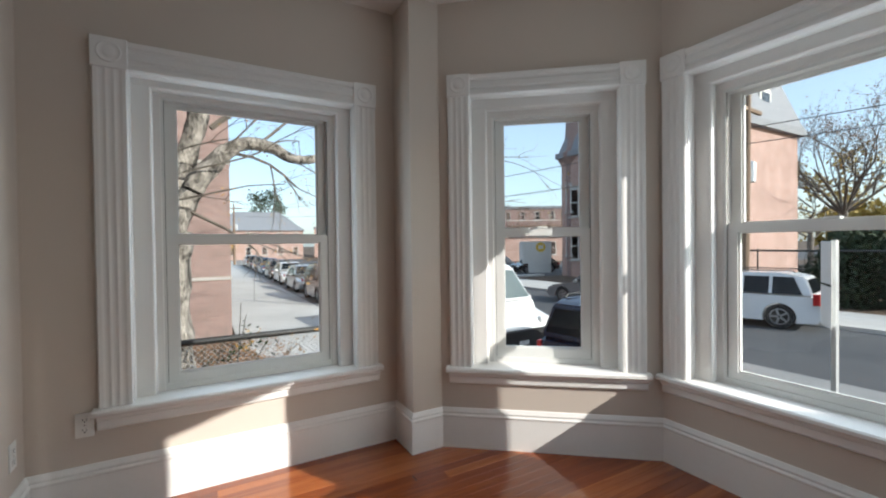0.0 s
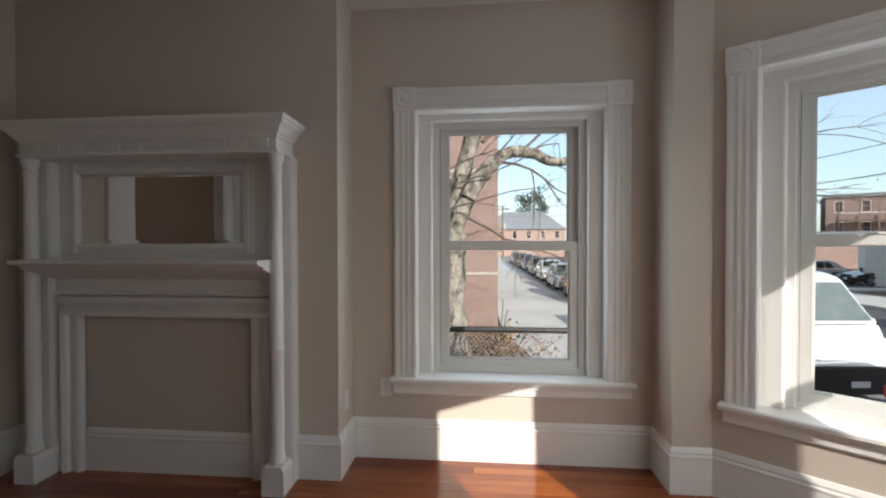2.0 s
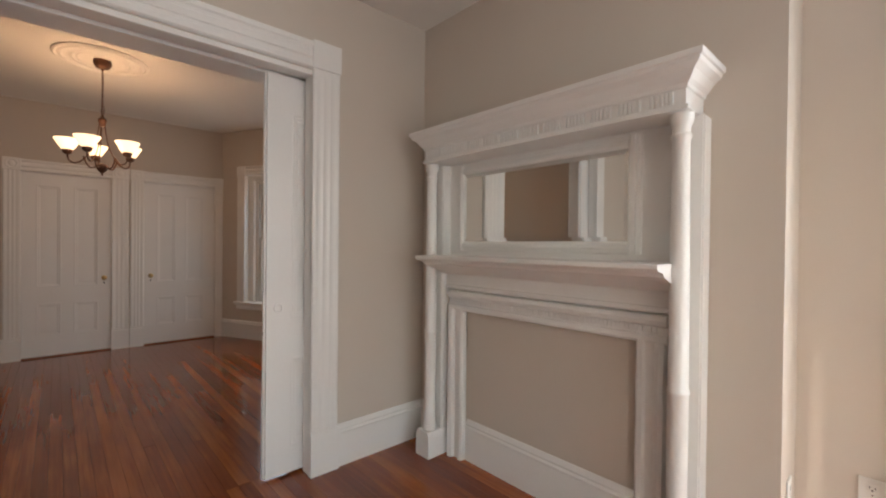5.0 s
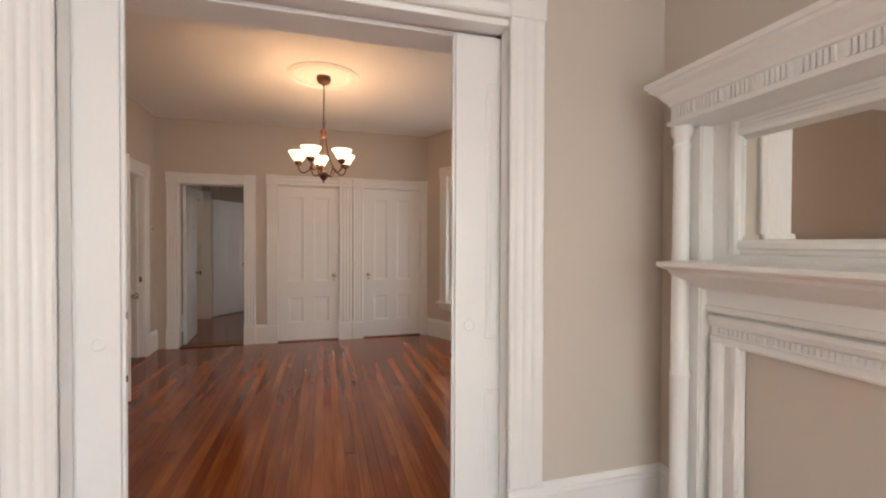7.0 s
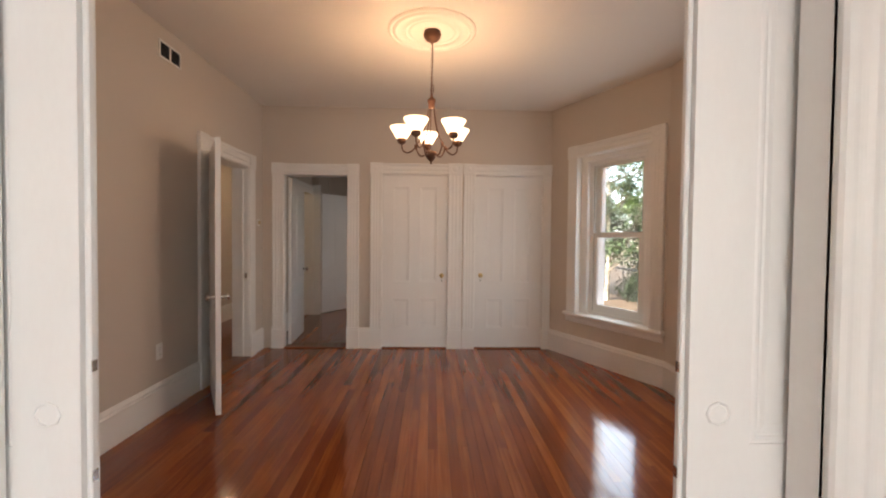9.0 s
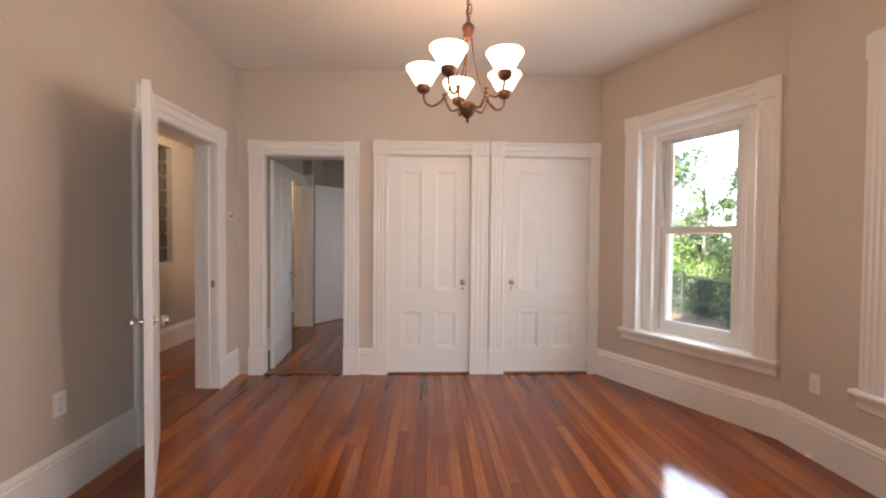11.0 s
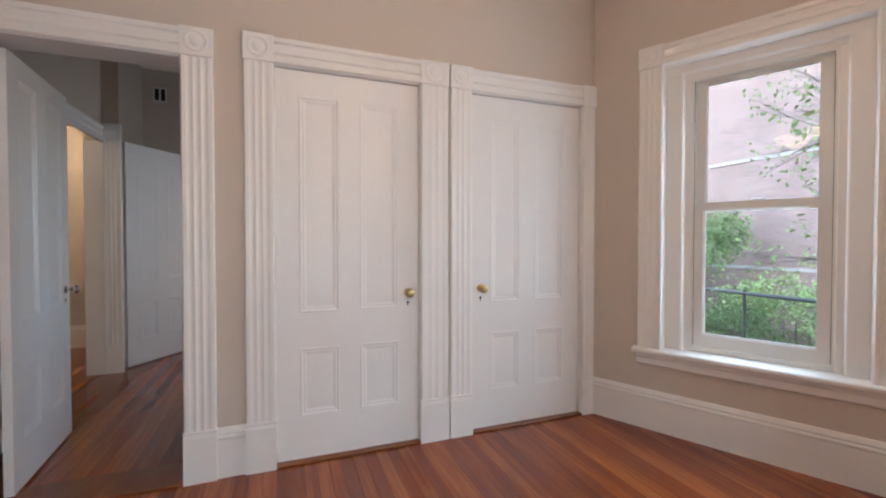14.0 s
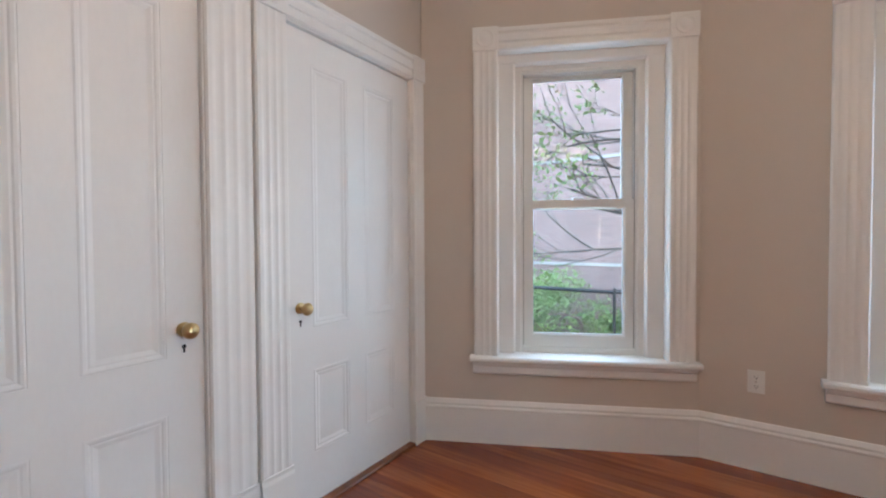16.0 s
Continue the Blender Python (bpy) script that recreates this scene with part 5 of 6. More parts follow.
# bare tree and yellowing trees over the hedge across the street
tree("tree", frame_at(39.7, 11.9, 0, GZ), "tall bare spreading tree across the street", ([(0, 0, 0), (0.2, 0.1, 2.5), (0.0, 0, 4.8)], 0.36, 0.24),
     [((0, 0, 4.4), (math.cos(a), math.sin(a), 0.70 + 0.45 * (k % 3)), 3.9, 0.10) for k, a in enumerate(np.linspace(0, 5.8, 11))], 5, 2, 0.075, LITTER, 12, 0.0, None, 0.75)
tree("tree", frame_at(44.7, 15.5, 0, GZ), "yellow-green leafy tree beside the brick house", ([(0, 0, 0), (0.1, 0.1, 2.5), (0.0, 0, 4.5)], 0.25, 0.15),
     [((0, 0, 2.2 + 0.45 * k), (math.cos(a), math.sin(a), 0.5), 2.3, 0.07) for k, a in enumerate(np.linspace(0, 11, 10))], 3, 16, 0.16, LEAF_Y, 14)
tree("tree", frame_at(47, 6.5, 0, GZ), "yellow-green leafy tree behind the hedge", ([(0, 0, 0), (0.1, 0.1, 2.0), (0.0, 0, 4.0)], 0.22, 0.12),
     [((0, 0, 1.8 + 0.4 * k), (math.cos(a), math.sin(a), 0.4), 2.1, 0.07) for k, a in enumerate(np.linspace(0, 11, 9))], 3, 14, 0.16, LEAF_Y, 15)
tree("tree", frame_at(0.5, 82, 0, GZ), "small orange autumn tree far down the side street", ([(0, 0, 0), (0.1, 0.1, 1.5), (0.0, 0, 3.0)], 0.2, 0.12),
     [((0, 0, 1.5 + 0.4 * k), (math.cos(a), math.sin(a), 0.5), 2.2, 0.07) for k, a in enumerate(np.linspace(0, 11, 9))], 3, 12, 0.22, LEAF_O, 16)
tree("tree", frame_at(12.5, 96, 0, GZ), "dark green tree behind the far house", ([(0, 0, 0), (0.1, 0.1, 2.5), (0.0, 0, 8.0)], 0.3, 0.12),
     [((0, 0, 5 + 0.7 * k), (math.cos(a), math.sin(a), 0.5), 2.2, 0.07) for k, a in enumerate(np.linspace(0, 11, 9))], 3, 14, 0.25, LEAF_D, 17)
# branch with yellow leaves hanging before the bay
tree("tree", frame_at(7.5, 13.0, 0, GZ), "slender street tree with thin bare twigs", ([(0, 0, 0), (0.0, 0.1, 3), (-0.3, -0.2, 6.0)], 0.12, 0.06),
     [((-0.1, 0, 5.0), (-0.9, -0.7, 0.25), 2.4, 0.03), ((-0.2, -0.1, 5.6), (0.8, -0.6, 0.1), 2.4, 0.03), ((-0.3, -0.2, 6.0), (-0.2, -0.9, 0.3), 2.4, 0.03), ((-0.1, 0, 4.4), (0.9, -0.1, 0.0), 2.2, 0.03)], 3, 1, 0.05, LEAF_Y, 18, 0.05)


def bush(name, m, label, size, n, leaf, mat, seed, category="bush", stems=True):
    """A clump of many small leaves with an uneven outline, over a few stems."""
    rnd = random.Random(seed)
    b = thing(name, m, label, category)
    bl = bmesh.new()
    sx, sy, sz = size
    lumps = [(rnd.uniform(-0.8, 0.8) * sx, rnd.uniform(-0.8, 0.8) * sy, rnd.uniform(0.2, 0.85) * sz, rnd.uniform(0.3, 0.55) * min(sz, max(sx, sy))) for _ in range(max(8, int(sx * 5)))]
    for i in range(n):
        lx, ly, lz, r = rnd.choice(lumps)
        v = Vector([rnd.gauss(0, 1) for _ in range(3)]).normalized() * r * rnd.uniform(0.5, 1.08)
        c = Vector((lx, ly, lz)) + v
        c.z = max(c.z, 0.03)
        a = Vector([rnd.uniform(-1, 1) for _ in range(3)]).normalized()
        d = a.cross(Vector([rnd.uniform(-1, 1) for _ in range(3)])).normalized()
        s = leaf * rnd.uniform(0.6, 1.35)
        bl.faces.new([bl.verts.new(c + a * s), bl.verts.new(c + d * s * 0.45), bl.verts.new(c - a * s), bl.verts.new(c - d * s * 0.45)])
    o = part("leaves", bl, mat, b)
    o["kind"] = "stuff"
    bt = bmesh.new()
    for k in range(8):
        x, y = rnd.uniform(-0.8, 0.8) * sx, rnd.uniform(-0.7, 0.7) * sy
        tube(bt, curve_points([(x * 0.7, y * 0.7, 0), (x * 0.9, y, sz * 0.5), (x * 1.1 + rnd.uniform(-0.2, 0.2), y, sz * rnd.uniform(0.8, 1.1))], 4), 0.014, 5, 0.005)
    part("stems", bt, TWIG, b)
    return b


bush("hedge", frame_at(23.0, 2.0, 0, GZ), "tall dark evergreen hedge behind a mesh fence", (1.0, 9.0, 2.7), 26000, 0.13, LEAF_D, 21, "hedge")
bush("bush", frame_at(-10.6, 10.9, 0, GZ), "leafy green bush beyond the garden fence", (2.2, 0.9, 1.45), 5200, 0.06, LEAF_P, 22)
bush("bush", frame_at(-14.6, 11.6, 0, GZ), "tall leafy green bush beyond the garden fence", (2.0, 1.0, 3.7), 8000, 0.06, LEAF_G, 23)
bush("bush", frame_at(-7.0, 10.6, 0, GZ), "low green undergrowth beyond the garden fence", (1.8, 0.7, 0.95), 3600, 0.055, LEAF_P, 24)
bush("bush", frame_at(-12.2, 9.75, 0, GZ), "leafy green undergrowth along the garden fence", (2.6, 0.45, 1.05), 9000, 0.042, LEAF_G, 25)
tree("tree", frame_at(-5.7, 7.5, 0, GZ), "slim garden tree with sparse pale green leaves", ([(0, 0, 0), (0.1, 0, 2), (0.0, -0.2, 4.2)], 0.10, 0.06),
     [((0.05, -0.1, 2.9), (-0.9, -0.25, 0.05), 1.7, 0.03), ((0.05, -0.1, 3.4), (-0.9, -0.3, 0.15), 1.8, 0.03), ((0, -0.2, 4.0), (-0.8, -0.3, 0.2), 1.7, 0.03), ((0, -0.2, 3.8), (-0.5, -0.8, 0.15), 1.2, 0.025), ((0.05, -0.1, 2.5), (-0.9, -0.1, -0.05), 1.6, 0.025)], 3, 9, 0.042, LEAF_P, 26, 0.03)
bush("bush", frame_at(-17.8, 11.0, 0, GZ), "dense green bush along the garden fence", (2.4, 1.0, 2.7), 15000, 0.05, LEAF_G, 28)
bush("bush", frame_at(-21.5, 11.8, 0, GZ), "tall dense green bush at the garden's end", (2.6, 1.4, 3.6), 16000, 0.055, LEAF_D, 29)
bush("bush", frame_at(-18.5, 9.9, 0, GZ), "dark ivy at the foot of the garden fence", (4.2, 0.5, 1.1), 9000, 0.07, LEAF_D, 30)
tree("tree", frame_at(-19.5, 12.5, 0, GZ), "leafy garden tree against the bright sky", ([(0, 0, 0), (0.1, 0, 1.6), (0.0, 0, 3.0)], 0.12, 0.06),
     [((0, 0, 1.0 + 0.28 * k), (math.cos(a), math.sin(a), 0.4), 1.5, 0.05) for k, a in enumerate(np.linspace(0, 11, 8))], 3, 26, 0.06, LEAF_G, 27)


for k, (x, y, h, s) in enumerate(((-20.5, 7.6, 3.2, 31), (-24.0, 9.6, 4.0, 32), (-22.5, 5.0, 3.4, 33), (-27.0, 13.0, 3.0, 34))):
    tree("tree", frame_at(x, y, 0, GZ), "dense dark green tree in the back gardens", ([(0, 0, 0), (0.1, 0, h * 0.6), (0.0, 0, h + 2)], 0.18, 0.08),
         [((0, 0, 0.9 + 0.5 * i), (math.cos(2.4 * i), math.sin(2.4 * i), 0.35), 1.9, 0.06) for i in range(int(h * 3))], 3, 18, 0.085, LEAF_D, s)


for x, y, mat, label, seed in ((-20.6, 8.4, LEAF_D, "tall dense evergreen tree at the end of the garden", 36), (-19.2, 11.1, LEAF_G, "tall slender leafy tree beyond the garden fence", 37)):
    tree("tree", frame_at(x, y, 0, GZ), label, ([(0, 0, 0), (0.08, 0.05, 2.6), (0.0, 0, 5.4)], 0.12, 0.05),
         [((0, 0, 1.2 + 0.33 * k), (math.cos(2.4 * k), math.sin(2.4 * k), 0.45), 1.25, 0.045) for k in range(13)], 3, 32, 0.06, mat, seed)
bush("treeline", frame_at(54, 4, 0, GZ), "yellowing trees closing the view behind the hedge", (2.5, 15, 6.0), 14000, 0.32, LEAF_Y, 35, "trees")


# ---- fences ----
def chain_fence(m, length, height, label, posts, mesh=0.075):
    f = thing("chain_link_fence", m, label, "fence")
    bm = bmesh.new()
    tube(bm, [(0, 0, height), (length, 0, height)], 0.042, 8)
    part("top_rail", bm, BLACK, f)
    for x in posts:
        bm = bmesh.new()
        lathe(bm, [(0.032, 0.0), (0.032, height + 0.05), (0.036, height + 0.055), (0.03, height + 0.09), (0.004, height + 0.11)], (x, 0, 0), 'Z', 10)
        part("post", bm, BLACK, f)
    bm = bmesh.new()
    n = int((length + height) / mesh)
    for i in range(n):
        x = i * mesh
        for s in (0, 1):
            a = (x, 0.05) if s == 0 else (x - height, 0.05)
            b = (x - height, height) if s == 0 else (x, height)
            (xa, za), (xb, zb) = a, b
            if xa > xb:
                (xa, za), (xb, zb) = (xb, zb), (xa, za)
            if xb < 0 or xa > length:
                continue
            k = (zb - za) / (xb - xa)
            if xa < 0:
                xa, za = 0.0, za - xa * k
            if xb > length:
                zb, xb = zb - (xb - length) * k, length
            tube(bm, [(xa, 0.003 * (1 if s else -1), za), (xb, 0.003 * (1 if s else -1), zb)], 0.0028, 3)
    o = part("wire_mesh", bm, GALV if "grey" in label else BLACK, f)
    o["kind"] = "stuff"
    return f


bush("vine", frame_at(0.15, 6.06, 0, GZ), "sparse dark vine climbing over the chain-link fence", (0.9, 0.06, 1.75), 260, 0.035, LEAF_D, 41, "vine")
chain_fence(frame_at(-3.5, 6.0, 0, GZ), 6.2, 1.43, "grey chain-link fence with a dark top rail by the pavement", (0.0, 3.1, 6.2))
chain_fence(frame_at(-23.8, 9.1, 0, GZ), 16.5, 1.43, "black chain-link garden fence with a round top rail", (0.0, 3.3, 6.6, 9.9, 13.2, 16.5))
chain_fence(frame_at(-7.3, 9.1, 70, GZ), 3.5, 1.43, "black chain-link fence return at the garden corner", (3.5,))
chain_fence(frame_at(20.6, -12, 90, GZ), 26, 2.2, "tall dark mesh fence before the hedge", (0.0, 5.2, 10.4, 15.6, 20.8, 26), 0.22)
for x, y, dg, ln in ((-0.4, 7.4, 118, 1.6), (0.55, 8.2, 130, 1.5)):
    p_ = part("log", bmesh.new(), BARK)
    bm = bmesh.new()
    tube(bm, curve_points([(0, 0, 0.06), (ln / 2, 0.03, 0.08), (ln, 0, 0.06)], 4), 0.07, 8, 0.05)
    bm.to_mesh(p_.data)
    bm.free()
    p_.matrix_world = frame_at(x, y, dg, GZ)
    tagged(p_, "weathered fallen log on the leaf litter", "log")
# fallen leaves
rnd = random.Random(4)
bl = bmesh.new()
for i in range(9000):
    c = Vector((rnd.uniform(-4, 1.9), rnd.uniform(5.2, 13.4), GZ + rnd.uniform(0.005, 0.05)))
    a = rnd.uniform(0, 6.3)
    s = rnd.uniform(0.03, 0.07)
    d, e = Vector((math.cos(a), math.sin(a), rnd.uniform(-0.4, 0.4))), Vector((-math.sin(a), math.cos(a), rnd.uniform(-0.4, 0.4)))
    bl.faces.new([bl.verts.new(c + d * s), bl.verts.new(c + e * s * 0.6), bl.verts.new(c - d * s), bl.verts.new(c - e * s * 0.6)])
tagged(part("leaf_litter", bl, LITTER), "brown fallen leaves covering the garden soil", "leaves", kind="stuff")


# ---- buildings ----
def sash_window(parent, m, w, h, lintel=True):
    """A far building's window: frame, panes, sill, lintel; local y goes into the wall."""
    bm = bmesh.new()
    for a, b, c, d in ((-w / 2, -w / 2 + 0.07, 0, h), (w / 2 - 0.07, w / 2, 0, h), (-w / 2 + 0.07, w / 2 - 0.07, 0, 0.07), (-w / 2 + 0.07, w / 2 - 0.07, h - 0.07, h), (-w / 2 + 0.07, w / 2 - 0.07, h / 2 - 0.03, h / 2 + 0.03)):
        box(bm, a, b, -0.03, 0.06, c, d)
    o = part("window", bm, TRIM, parent)
    o.matrix_local = m
    bm = bmesh.new()
    box(bm, -w / 2 + 0.07, w / 2 - 0.07, 0.0, 0.03, 0.07, h - 0.07)
    part("pane", bm, DARKGLASS, o)
    bm = bmesh.new()
    box(bm, -w / 2 - 0.1, w / 2 + 0.1, -0.08, 0.06, -0.12, 0)
    part("sill", bm, STONE, o)
    if lintel:
        bm = bmesh.new()
        box(bm, -w / 2 - 0.12, w / 2 + 0.12, -0.04, 0.06, h, h + 0.22)
        part("lintel", bm, STONE, o)
    return o


# brick neighbour whose south side faces the garden
nb = thing("brick_building", frame_at(-8.1, 13.6, 0, GZ), "long red brick building with stone belt courses beside the garden", "building")
bm = bmesh.new()
box(bm, -7.9, 8.9, 0, 26, 0, 11)
part("wall", bm, BRICK, nb)
for z in (1.68, 5.03, 8.4):
    bm = bmesh.new()
    box(bm, -7.93, 8.93, -0.03, 26.03, z, z + 0.09)
    part("belt_course", bm, STONE, nb)
bm = bmesh.new()
box(bm, -8.1, 9.1, -0.2, 26.2, 11, 11.5)
part("roof", bm, SLATE, nb)
for y in (4, 8, 12, 16, 20):
    for z in (2.6, 5.8):
        sash_window(nb, pose(8.9, y, z, 0, 0, 90), 1.0, 1.9)
# corner building across the street: shaded west side, sunlit south side, mansard roof
cb = thing("corner_building", frame_at(24.8, 12.2, 0, GZ), "three-storey brick corner building with a grey mansard roof", "building")
bm = bmesh.new()
box(bm, 0, 8.6, 0, 12.0, 0, 9.2)
part("wall", bm, BRICK2, cb)
bm = bmesh.new()
prism(bm, [(-0.35, 9.2), (8.95, 9.2), (8.95, 9.6), (8.6, 9.65), (7.7, 12.6), (0.9, 12.6), (0, 9.65), (-0.35, 9.6)], (0, -0.35, 0), (1, 0, 0), (0, 0, 1), (0, 12.7, 0))
for v in bm.verts:
    if v.co.z > 11:
        v.co.y += 0.9 if v.co.y < 6 else -0.9
part("roof", bm, SLATE, cb)
for y in (1.5, 5.0, 8.5, 10.8):
    for z in (1.3, 4.6):
        sash_window(cb, pose(0, y, z, 0, 0, -90), 1.0, 2.1)
for x in (1.5, 4.6):
    for z in (1.6, 5.2):
        if x < 2:
            sash_window(cb, pose(x, 0, z), 1.0, 2.1)
    bm = bmesh.new()
    prism(bm, [(-0.7, 9.8), (0.7, 9.8), (0.7, 11.5), (0, 12.1), (-0.7, 11.5)], (x, 0.05, 0), (1, 0, 0), (0, 0, 1), (0, 1.4, 0))
    dm = part("dormer", bm, TRIM, cb)
    bm = bmesh.new()
    box(bm, x - 0.45, x + 0.45, 0.02, 0.1, 10.0, 11.4)
    part("pane", bm, DARKGLASS, dm)
# turret on the far corner
bm = bmesh.new()
lathe(bm, [(1.5, 0), (1.5, 8.7), (1.85, 9.3), (1.85, 9.6), (1.5, 9.7), (1.25, 10.6), (1.1, 12.6), (0.2, 13.4)], (1.4, 11.3, 0), 'Z', 8)
part("turret", bm, BRICK, cb)
for z in (1.6, 5.0):
    for g in (112.5, 157.5, 202.5, 247.5):
        sash_window(cb, pose(1.4 + 1.40 * math.cos(radians(g)), 11.3 + 1.40 * math.sin(radians(g)), z, 0, 0, g + 90), 0.7, 2.0)
# white garage front with a round yellow sign
gr = thing("garage", frame_at(25.5, 27.6, -35, GZ), "low white garage front with a round yellow sign", "garage")
bm = bmesh.new()
box(bm, -1.4, 1.0, 0, 4, 0, 2.75)
part("wall", bm, TRIM, gr)
bm = bmesh.new()
lathe(bm, [(0.42, 0.0), (0.42, -0.03), (0.02, -0.03)], (0.1, -0.01, 2.25), 'Y', 20)
part("round_sign", bm, paint("yellow_sign", (0.65, 0.42, 0.03)), gr, "round yellow sign disc")
bm = bmesh.new()
box(bm, -0.1, 0.3, -0.05, -0.04, 2.1, 2.4)
part("sign_bar", bm, TRIM, gr)


def row_house(m, w, d, h, mat, label, roof="flat", floors=3, cols=4):
    b = thing("house", m, label, "house", "houses along the far street")
    bm = bmesh.new()
    box(bm, -w / 2, w / 2, 0, d, 0, h)
    part("wall", bm, mat, b)
    bm = bmesh.new()
    if roof == "hip":
        k = min(w, d) * 0.36
        prism(bm, [(-w / 2 - 0.4, 0), (w / 2 + 0.4, 0), (w / 2 - k, k * 0.9), (-w / 2 + k, k * 0.9)], (0, -0.4, h), (1, 0, 0), (0, 0, 1), (0, d + 0.8, 0))
        for v in bm.verts:
            if v.co.z > h + 0.1:
                v.co.y = d / 2 + (v.co.y - d / 2) * 0.2
    else:
        box(bm, -w / 2 - 0.2, w / 2 + 0.2, -0.2, d + 0.2, h, h + 0.5)
    part("roof", bm, SLATE, b)
    fh = h / floors
    for i in range(cols):
        x = -w / 2 + (i + 0.5) * w / cols
        for j in range(floors):
            sash_window(b, pose(x, 0, j * fh + 0.9), min(1.0, w / cols * 0.5), fh * 0.55, False)
    return b


row_house(frame_at(9.0, 88, -8, GZ), 17, 12, 5.6, BRICK2, "low brick house with a grey hipped roof", "hip", 2, 6)
row_house(frame_at(30, 92, -14, GZ), 18, 12, 6.2, BRICK2, "brick row house far down the side street", "flat", 2, 6)
row_house(frame_at(2.8, 118, -4, GZ), 14, 10, 6.0, TRIM, "pale far house at the end of the street", "hip", 2, 5)
row_house(frame_at(46, 74, -30, GZ), 15, 12, 9.0, BRICK, "three-storey brick row house with rear porches", "flat", 3, 5)
row_house(frame_at(60, 66, -34, GZ), 15, 12, 9.6, BRICK, "three-storey brick row house with rear porches", "flat", 3, 5)
row_house(frame_at(38, 48, -30, GZ), 26, 5, 3.4, BRICK2, "long low brick garage building", "flat", 1, 2)
for (x, y, dg), w in (((46, 73.6, -30), 15), ((60, 65.6, -34), 15)):
    for j in (3.1, 6.1):
        pb = thing("porch", frame_at(x, y, dg, GZ + j), "grey timber rear porch on a row house", "porch", "rear porches")
        bm = bmesh.new()
        box(bm, -w * 0.42, w * 0.42, -1.8, 0, -0.15, 0)
        part("deck", bm, WOODPOLE, pb)
        bm = bmesh.new()
        box(bm, -w * 0.42, w * 0.42, -1.8, -1.72, 0.95, 1.05)
        part("handrail", bm, TRIM, pb)
        for i in range(7):
            bm = bmesh.new()
            xx = -w * 0.42 + i * w * 0.84 / 6
            box(bm, xx - 0.07, xx + 0.07, -1.8, -1.66, 0, 2.85)
            part("post", bm, WOODPOLE, pb)


# ---- poles, wires and street signs ----
def pole(m, h, label, arm=True):
    p = thing("utility_pole", m, label, "utility pole")
    bm = bmesh.new()
    lathe(bm, [(0.17, 0), (0.13, h * 0.6), (0.10, h)], n=10)
    part("mast", bm, WOODPOLE, p)
    if arm:
        part("crossarm", soft_box(-1.0, 1.0, -0.06, 0.06, h - 0.7, h - 0.55, 0.01), WOODPOLE, p)
        bm = bmesh.new()
        lathe(bm, [(0.02, 4.9), (0.19, 4.95), (0.2, 5.7), (0.02, 5.8)], (0.28, 0, 0), 'Z', 12)
        part("transformer", bm, GALV, p)
    return p


pole(pose(18.4, 8.3, GZ, 0, 2.5, 0), 8.4, "leaning weathered wooden utility pole with a transformer")
pole(pose(3.9, 66, GZ), 8.6, "far wooden utility pole by the side street")
pole(pose(0.6, 46, GZ), 5.6, "pale slender street pole", False)
for a, b, sag in (((18.5, 8.3, 5.6), (22, -40, 6.4), 0.7), ((18.5, 8.3, 5.0), (22, -40, 5.8), 0.7), ((18.5, 8.3, 4.4), (3.9, 66, 5.6), 1.0), ((18.5, 8.3, 5.6), (3.9, 66, 6.6), 1.0), ((18.5, 8.3, 5.2), (44, 60, 9.5), 0.8), ((18.5, 8.3, 6.4), (27, 12.2, 6.0), 0.2)):
    bm = bmesh.new()
    a, b = Vector(a), Vector(b)
    tube(bm, [a.lerp(b, k / 16) - Vector((0, 0, sag * 4 * (k / 16) * (1 - k / 16))) for k in range(17)], 0.016, 4)
    tagged(part("overhead_cable", bm, BLACK), "thin black overhead cable between utility poles", "cable", "overhead cables")

sp = thing("street_sign", frame_at(4.72, 1.21, 0, GZ + 0.12), "galvanised sign post with two white parking plates seen edge-on", "street sign")
bm = bmesh.new()
prism(bm, [(-0.03, -0.02), (0.03, -0.02), (0.03, 0.012), (0.012, 0.02), (-0.012, 0.02), (-0.03, 0.012)], (0, 0, 0), (1, 0, 0), (0, 1, 0), (0, 0, 2.52))
part("post", bm, GALV, sp)
for z0, z1 in ((1.78, 2.13), (2.15, 2.51)):
    o = part("plate", soft_box(-0.15, 0.15, -0.035, -0.028, z0, z1, 0.003), SIGNW, sp)
    o.matrix_local = pose(-0.02, 0.08, 0, 0, 0, 31)
mh = thing("manhole_cover", frame_at(7.2, 2.55, 0, GZ + 0.012), "round iron manhole cover in the asphalt", "manhole cover")
bm = bmesh.new()
lathe(bm, [(0.36, 0), (0.36, 0.012), (0.31, 0.014), (0.30, 0.006), (0.02, 0.008)], n=28)
part("cover", bm, BLACK, mh)

# upper storeys of the house itself, unseen, added to cast its shadow outdoors
up = thing("house_upper_storeys", frame_at(0, 0), "unseen upper brick storeys and roof added over the house", "house")
bm = bmesh.new()
box(bm, -10.0, 1.5, -3.2, 2.55, 3.1, 13.6)
part("wall", bm, BRICK, up)
bm = bmesh.new()
box(bm, -10.3, 1.8, -3.5, 2.85, 13.6, 14.2)
part("roof", bm, SLATE, up)
bm = bmesh.new()
prism(bm, [(1.4, -1.3), (1.55, -1.35), (2.85, -0.35), (2.85, 1.40), (1.55, 2.40), (1.4, 2.3)], (0, 0, 2.98), (1, 0, 0), (0, 1, 0), (0, 0, 6.0))
part("bay_wall", bm, BRICK, up)

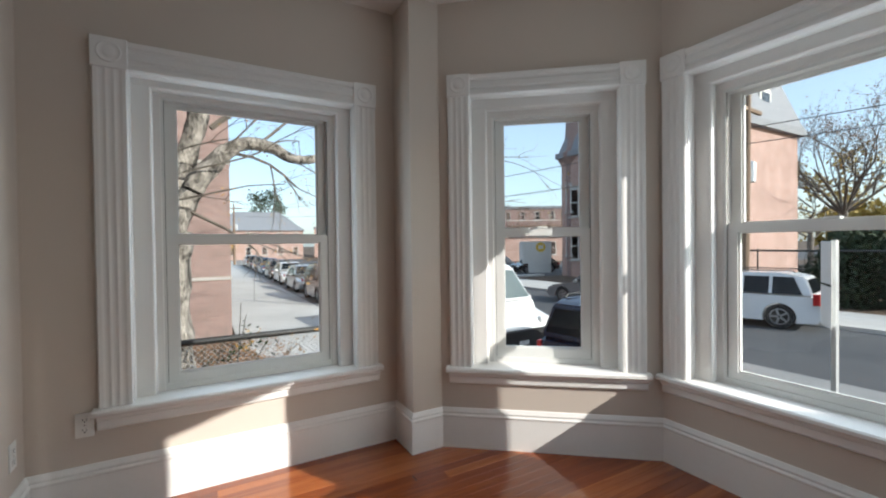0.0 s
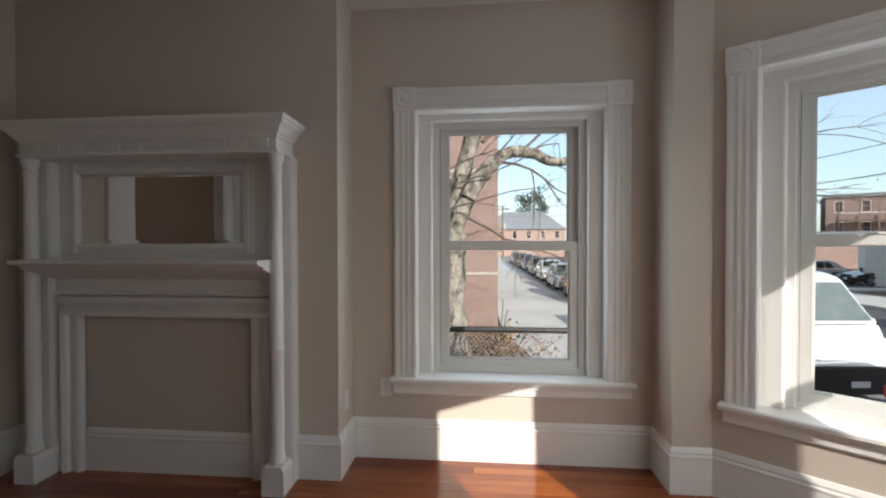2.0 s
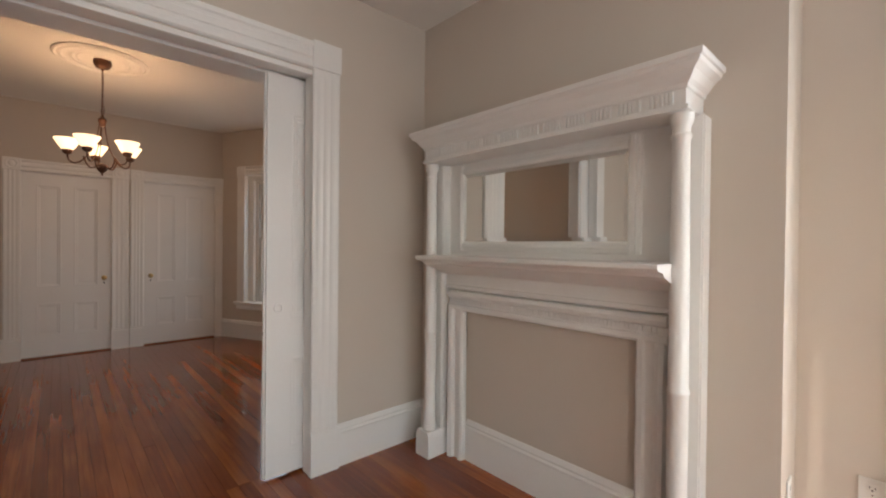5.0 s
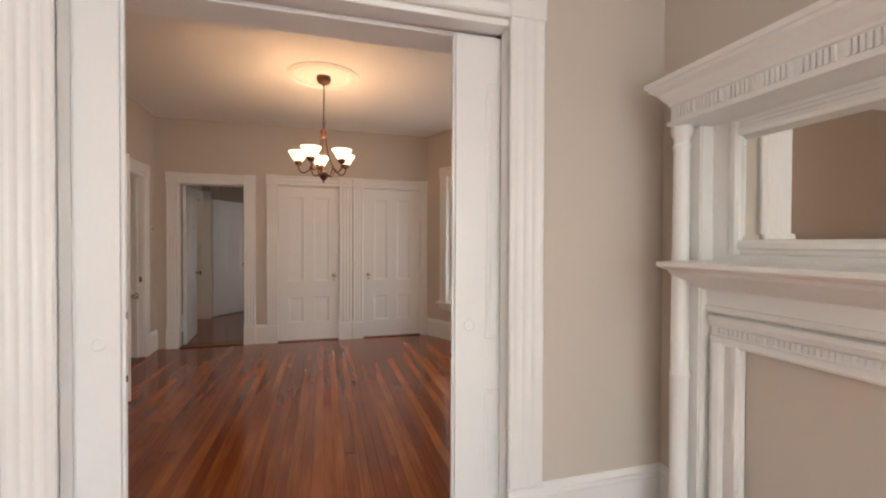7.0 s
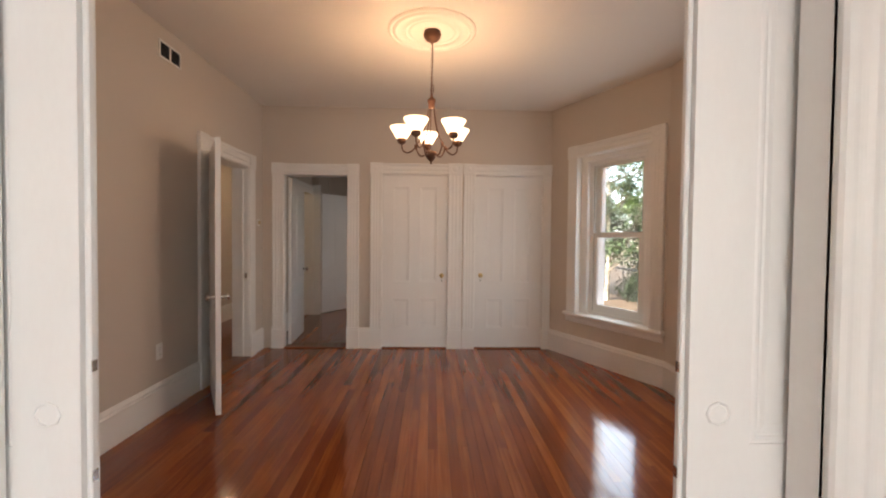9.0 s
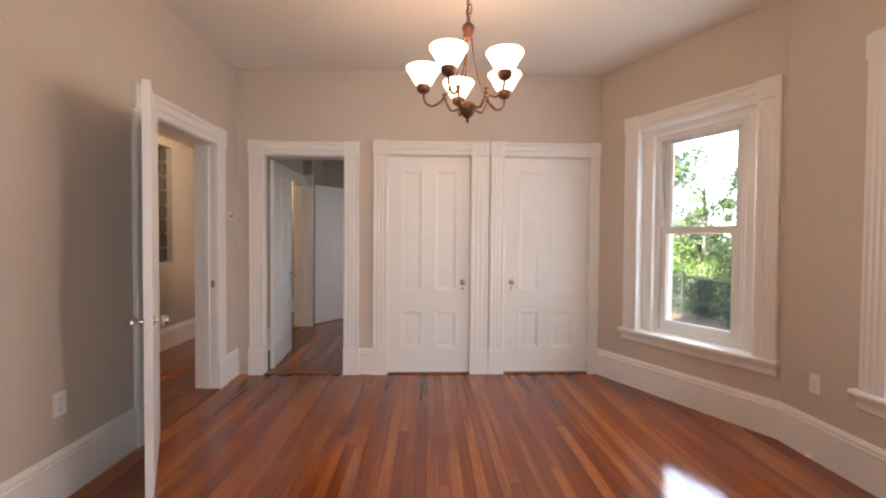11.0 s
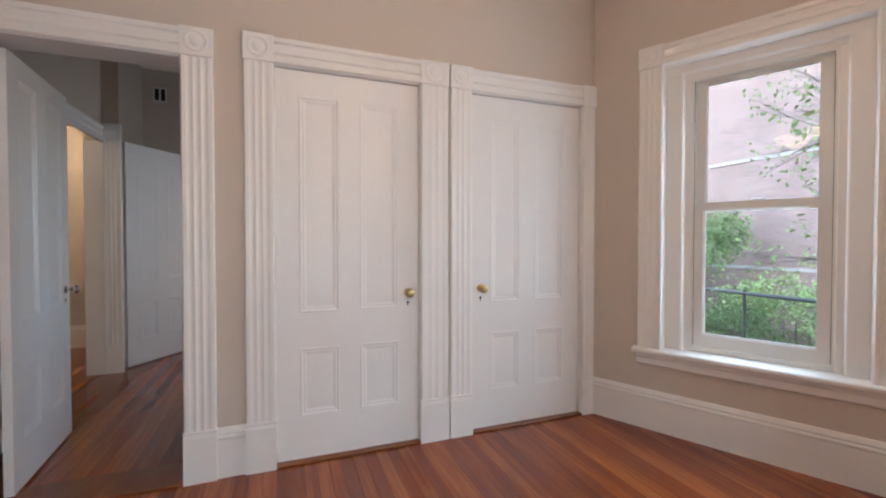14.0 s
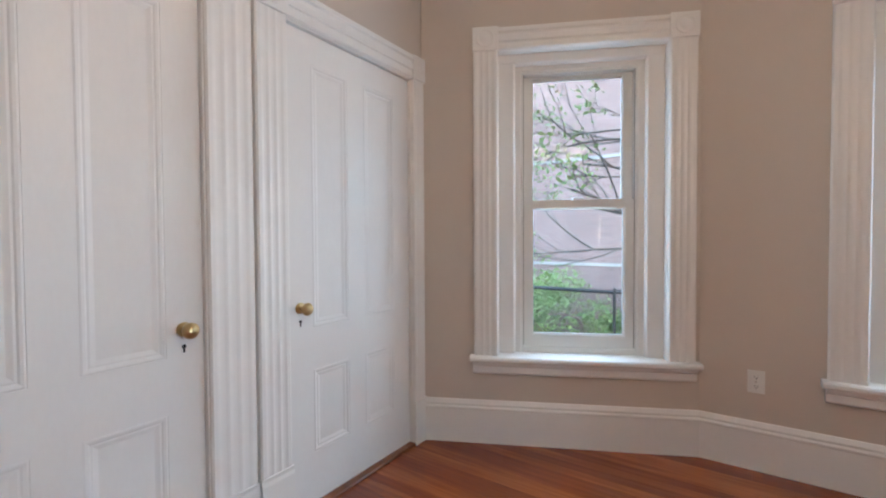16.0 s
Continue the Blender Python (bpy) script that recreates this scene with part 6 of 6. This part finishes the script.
# ---- floors: one board after another ----
def in_poly(x, y, poly):
    c = False
    for (x0, y0), (x1, y1) in zip(poly, poly[1:] + poly[:1]):
        if (y0 > y) != (y1 > y) and x < (x1 - x0) * (y - y0) / (y1 - y0) + x0:
            c = not c
    return c


def row_span(y, poly):
    xs = []
    for (x0, y0), (x1, y1) in zip(poly, poly[1:] + poly[:1]):
        if (y0 > y) != (y1 > y):
            xs.append(x0 + (x1 - x0) * (y - y0) / (y1 - y0))
    return (min(xs), max(xs)) if xs else None


def board_floor(name, poly, label, width=0.063):
    sub = slab(name, poly, -0.12, -0.006, SUB)
    rnd = random.Random(name)
    ys = [p[1] for p in poly]
    y = min(ys)
    data = {}
    while y < max(ys) - 0.01:
        span = row_span(y + width / 2, poly)
        if span:
            x0, x1 = span
            cuts = [x0]
            x = x0 + rnd.uniform(1.2, 4.2)
            while x < x1 - 0.6:
                cuts.append(x)
                x += rnd.uniform(2.4, 4.2)
            cuts.append(x1)
            for a, b in zip(cuts, cuts[1:]):
                L = round(b - a, 2)
                if L not in data:
                    bm = bmesh.new()
                    e, w = 0.0003, width - 0.0003
                    prism(bm, [(e, -0.006), (w, -0.006), (w, -0.0006), (w - 0.0005, 0), (e + 0.0005, 0), (e, -0.0006)], (0.0004, 0, 0), (0, 1, 0), (0, 0, 1), (b - a - 0.0008, 0, 0))
                    me = bpy.data.meshes.new("floorboard")
                    bmesh.ops.recalc_face_normals(bm, faces=bm.faces)
                    bm.to_mesh(me)
                    bm.free()
                    me.materials.append(FLOOR)
                    data[L] = me
                o = new("floorboard", data[L])
                o.parent = sub
                o.location = (a, y, 0)
        y += width
    sub["label"] = label
    return sub


board_floor("floor_front", [(-2.72, -1.5), (1.4, -1.5), (1.45, -1.10), (2.45, -0.26), (2.45, 1.26), (1.42, 2.09), (1.25, 2.32), (-2.72, 2.32)], "glossy reddish fir floorboards")
board_floor("floor_dining", [(-6.87, -1.5), (-2.72, -1.5), (-2.72, 2.3), (-3.35, 2.57), (-5.45, 2.57), (-6.87, 1.9)], "glossy reddish fir floorboards")
board_floor("floor_corridor", [(-10.2, -2.73), (-4.4, -2.73), (-4.4, -1.58), (-10.2, -1.58)], "reddish fir floorboards of the corridor")
board_floor("floor_hall", [(-10.2, -1.57), (-6.90, -1.57), (-6.90, 0.6), (-10.2, 0.6)], "reddish fir floorboards of the back hall")
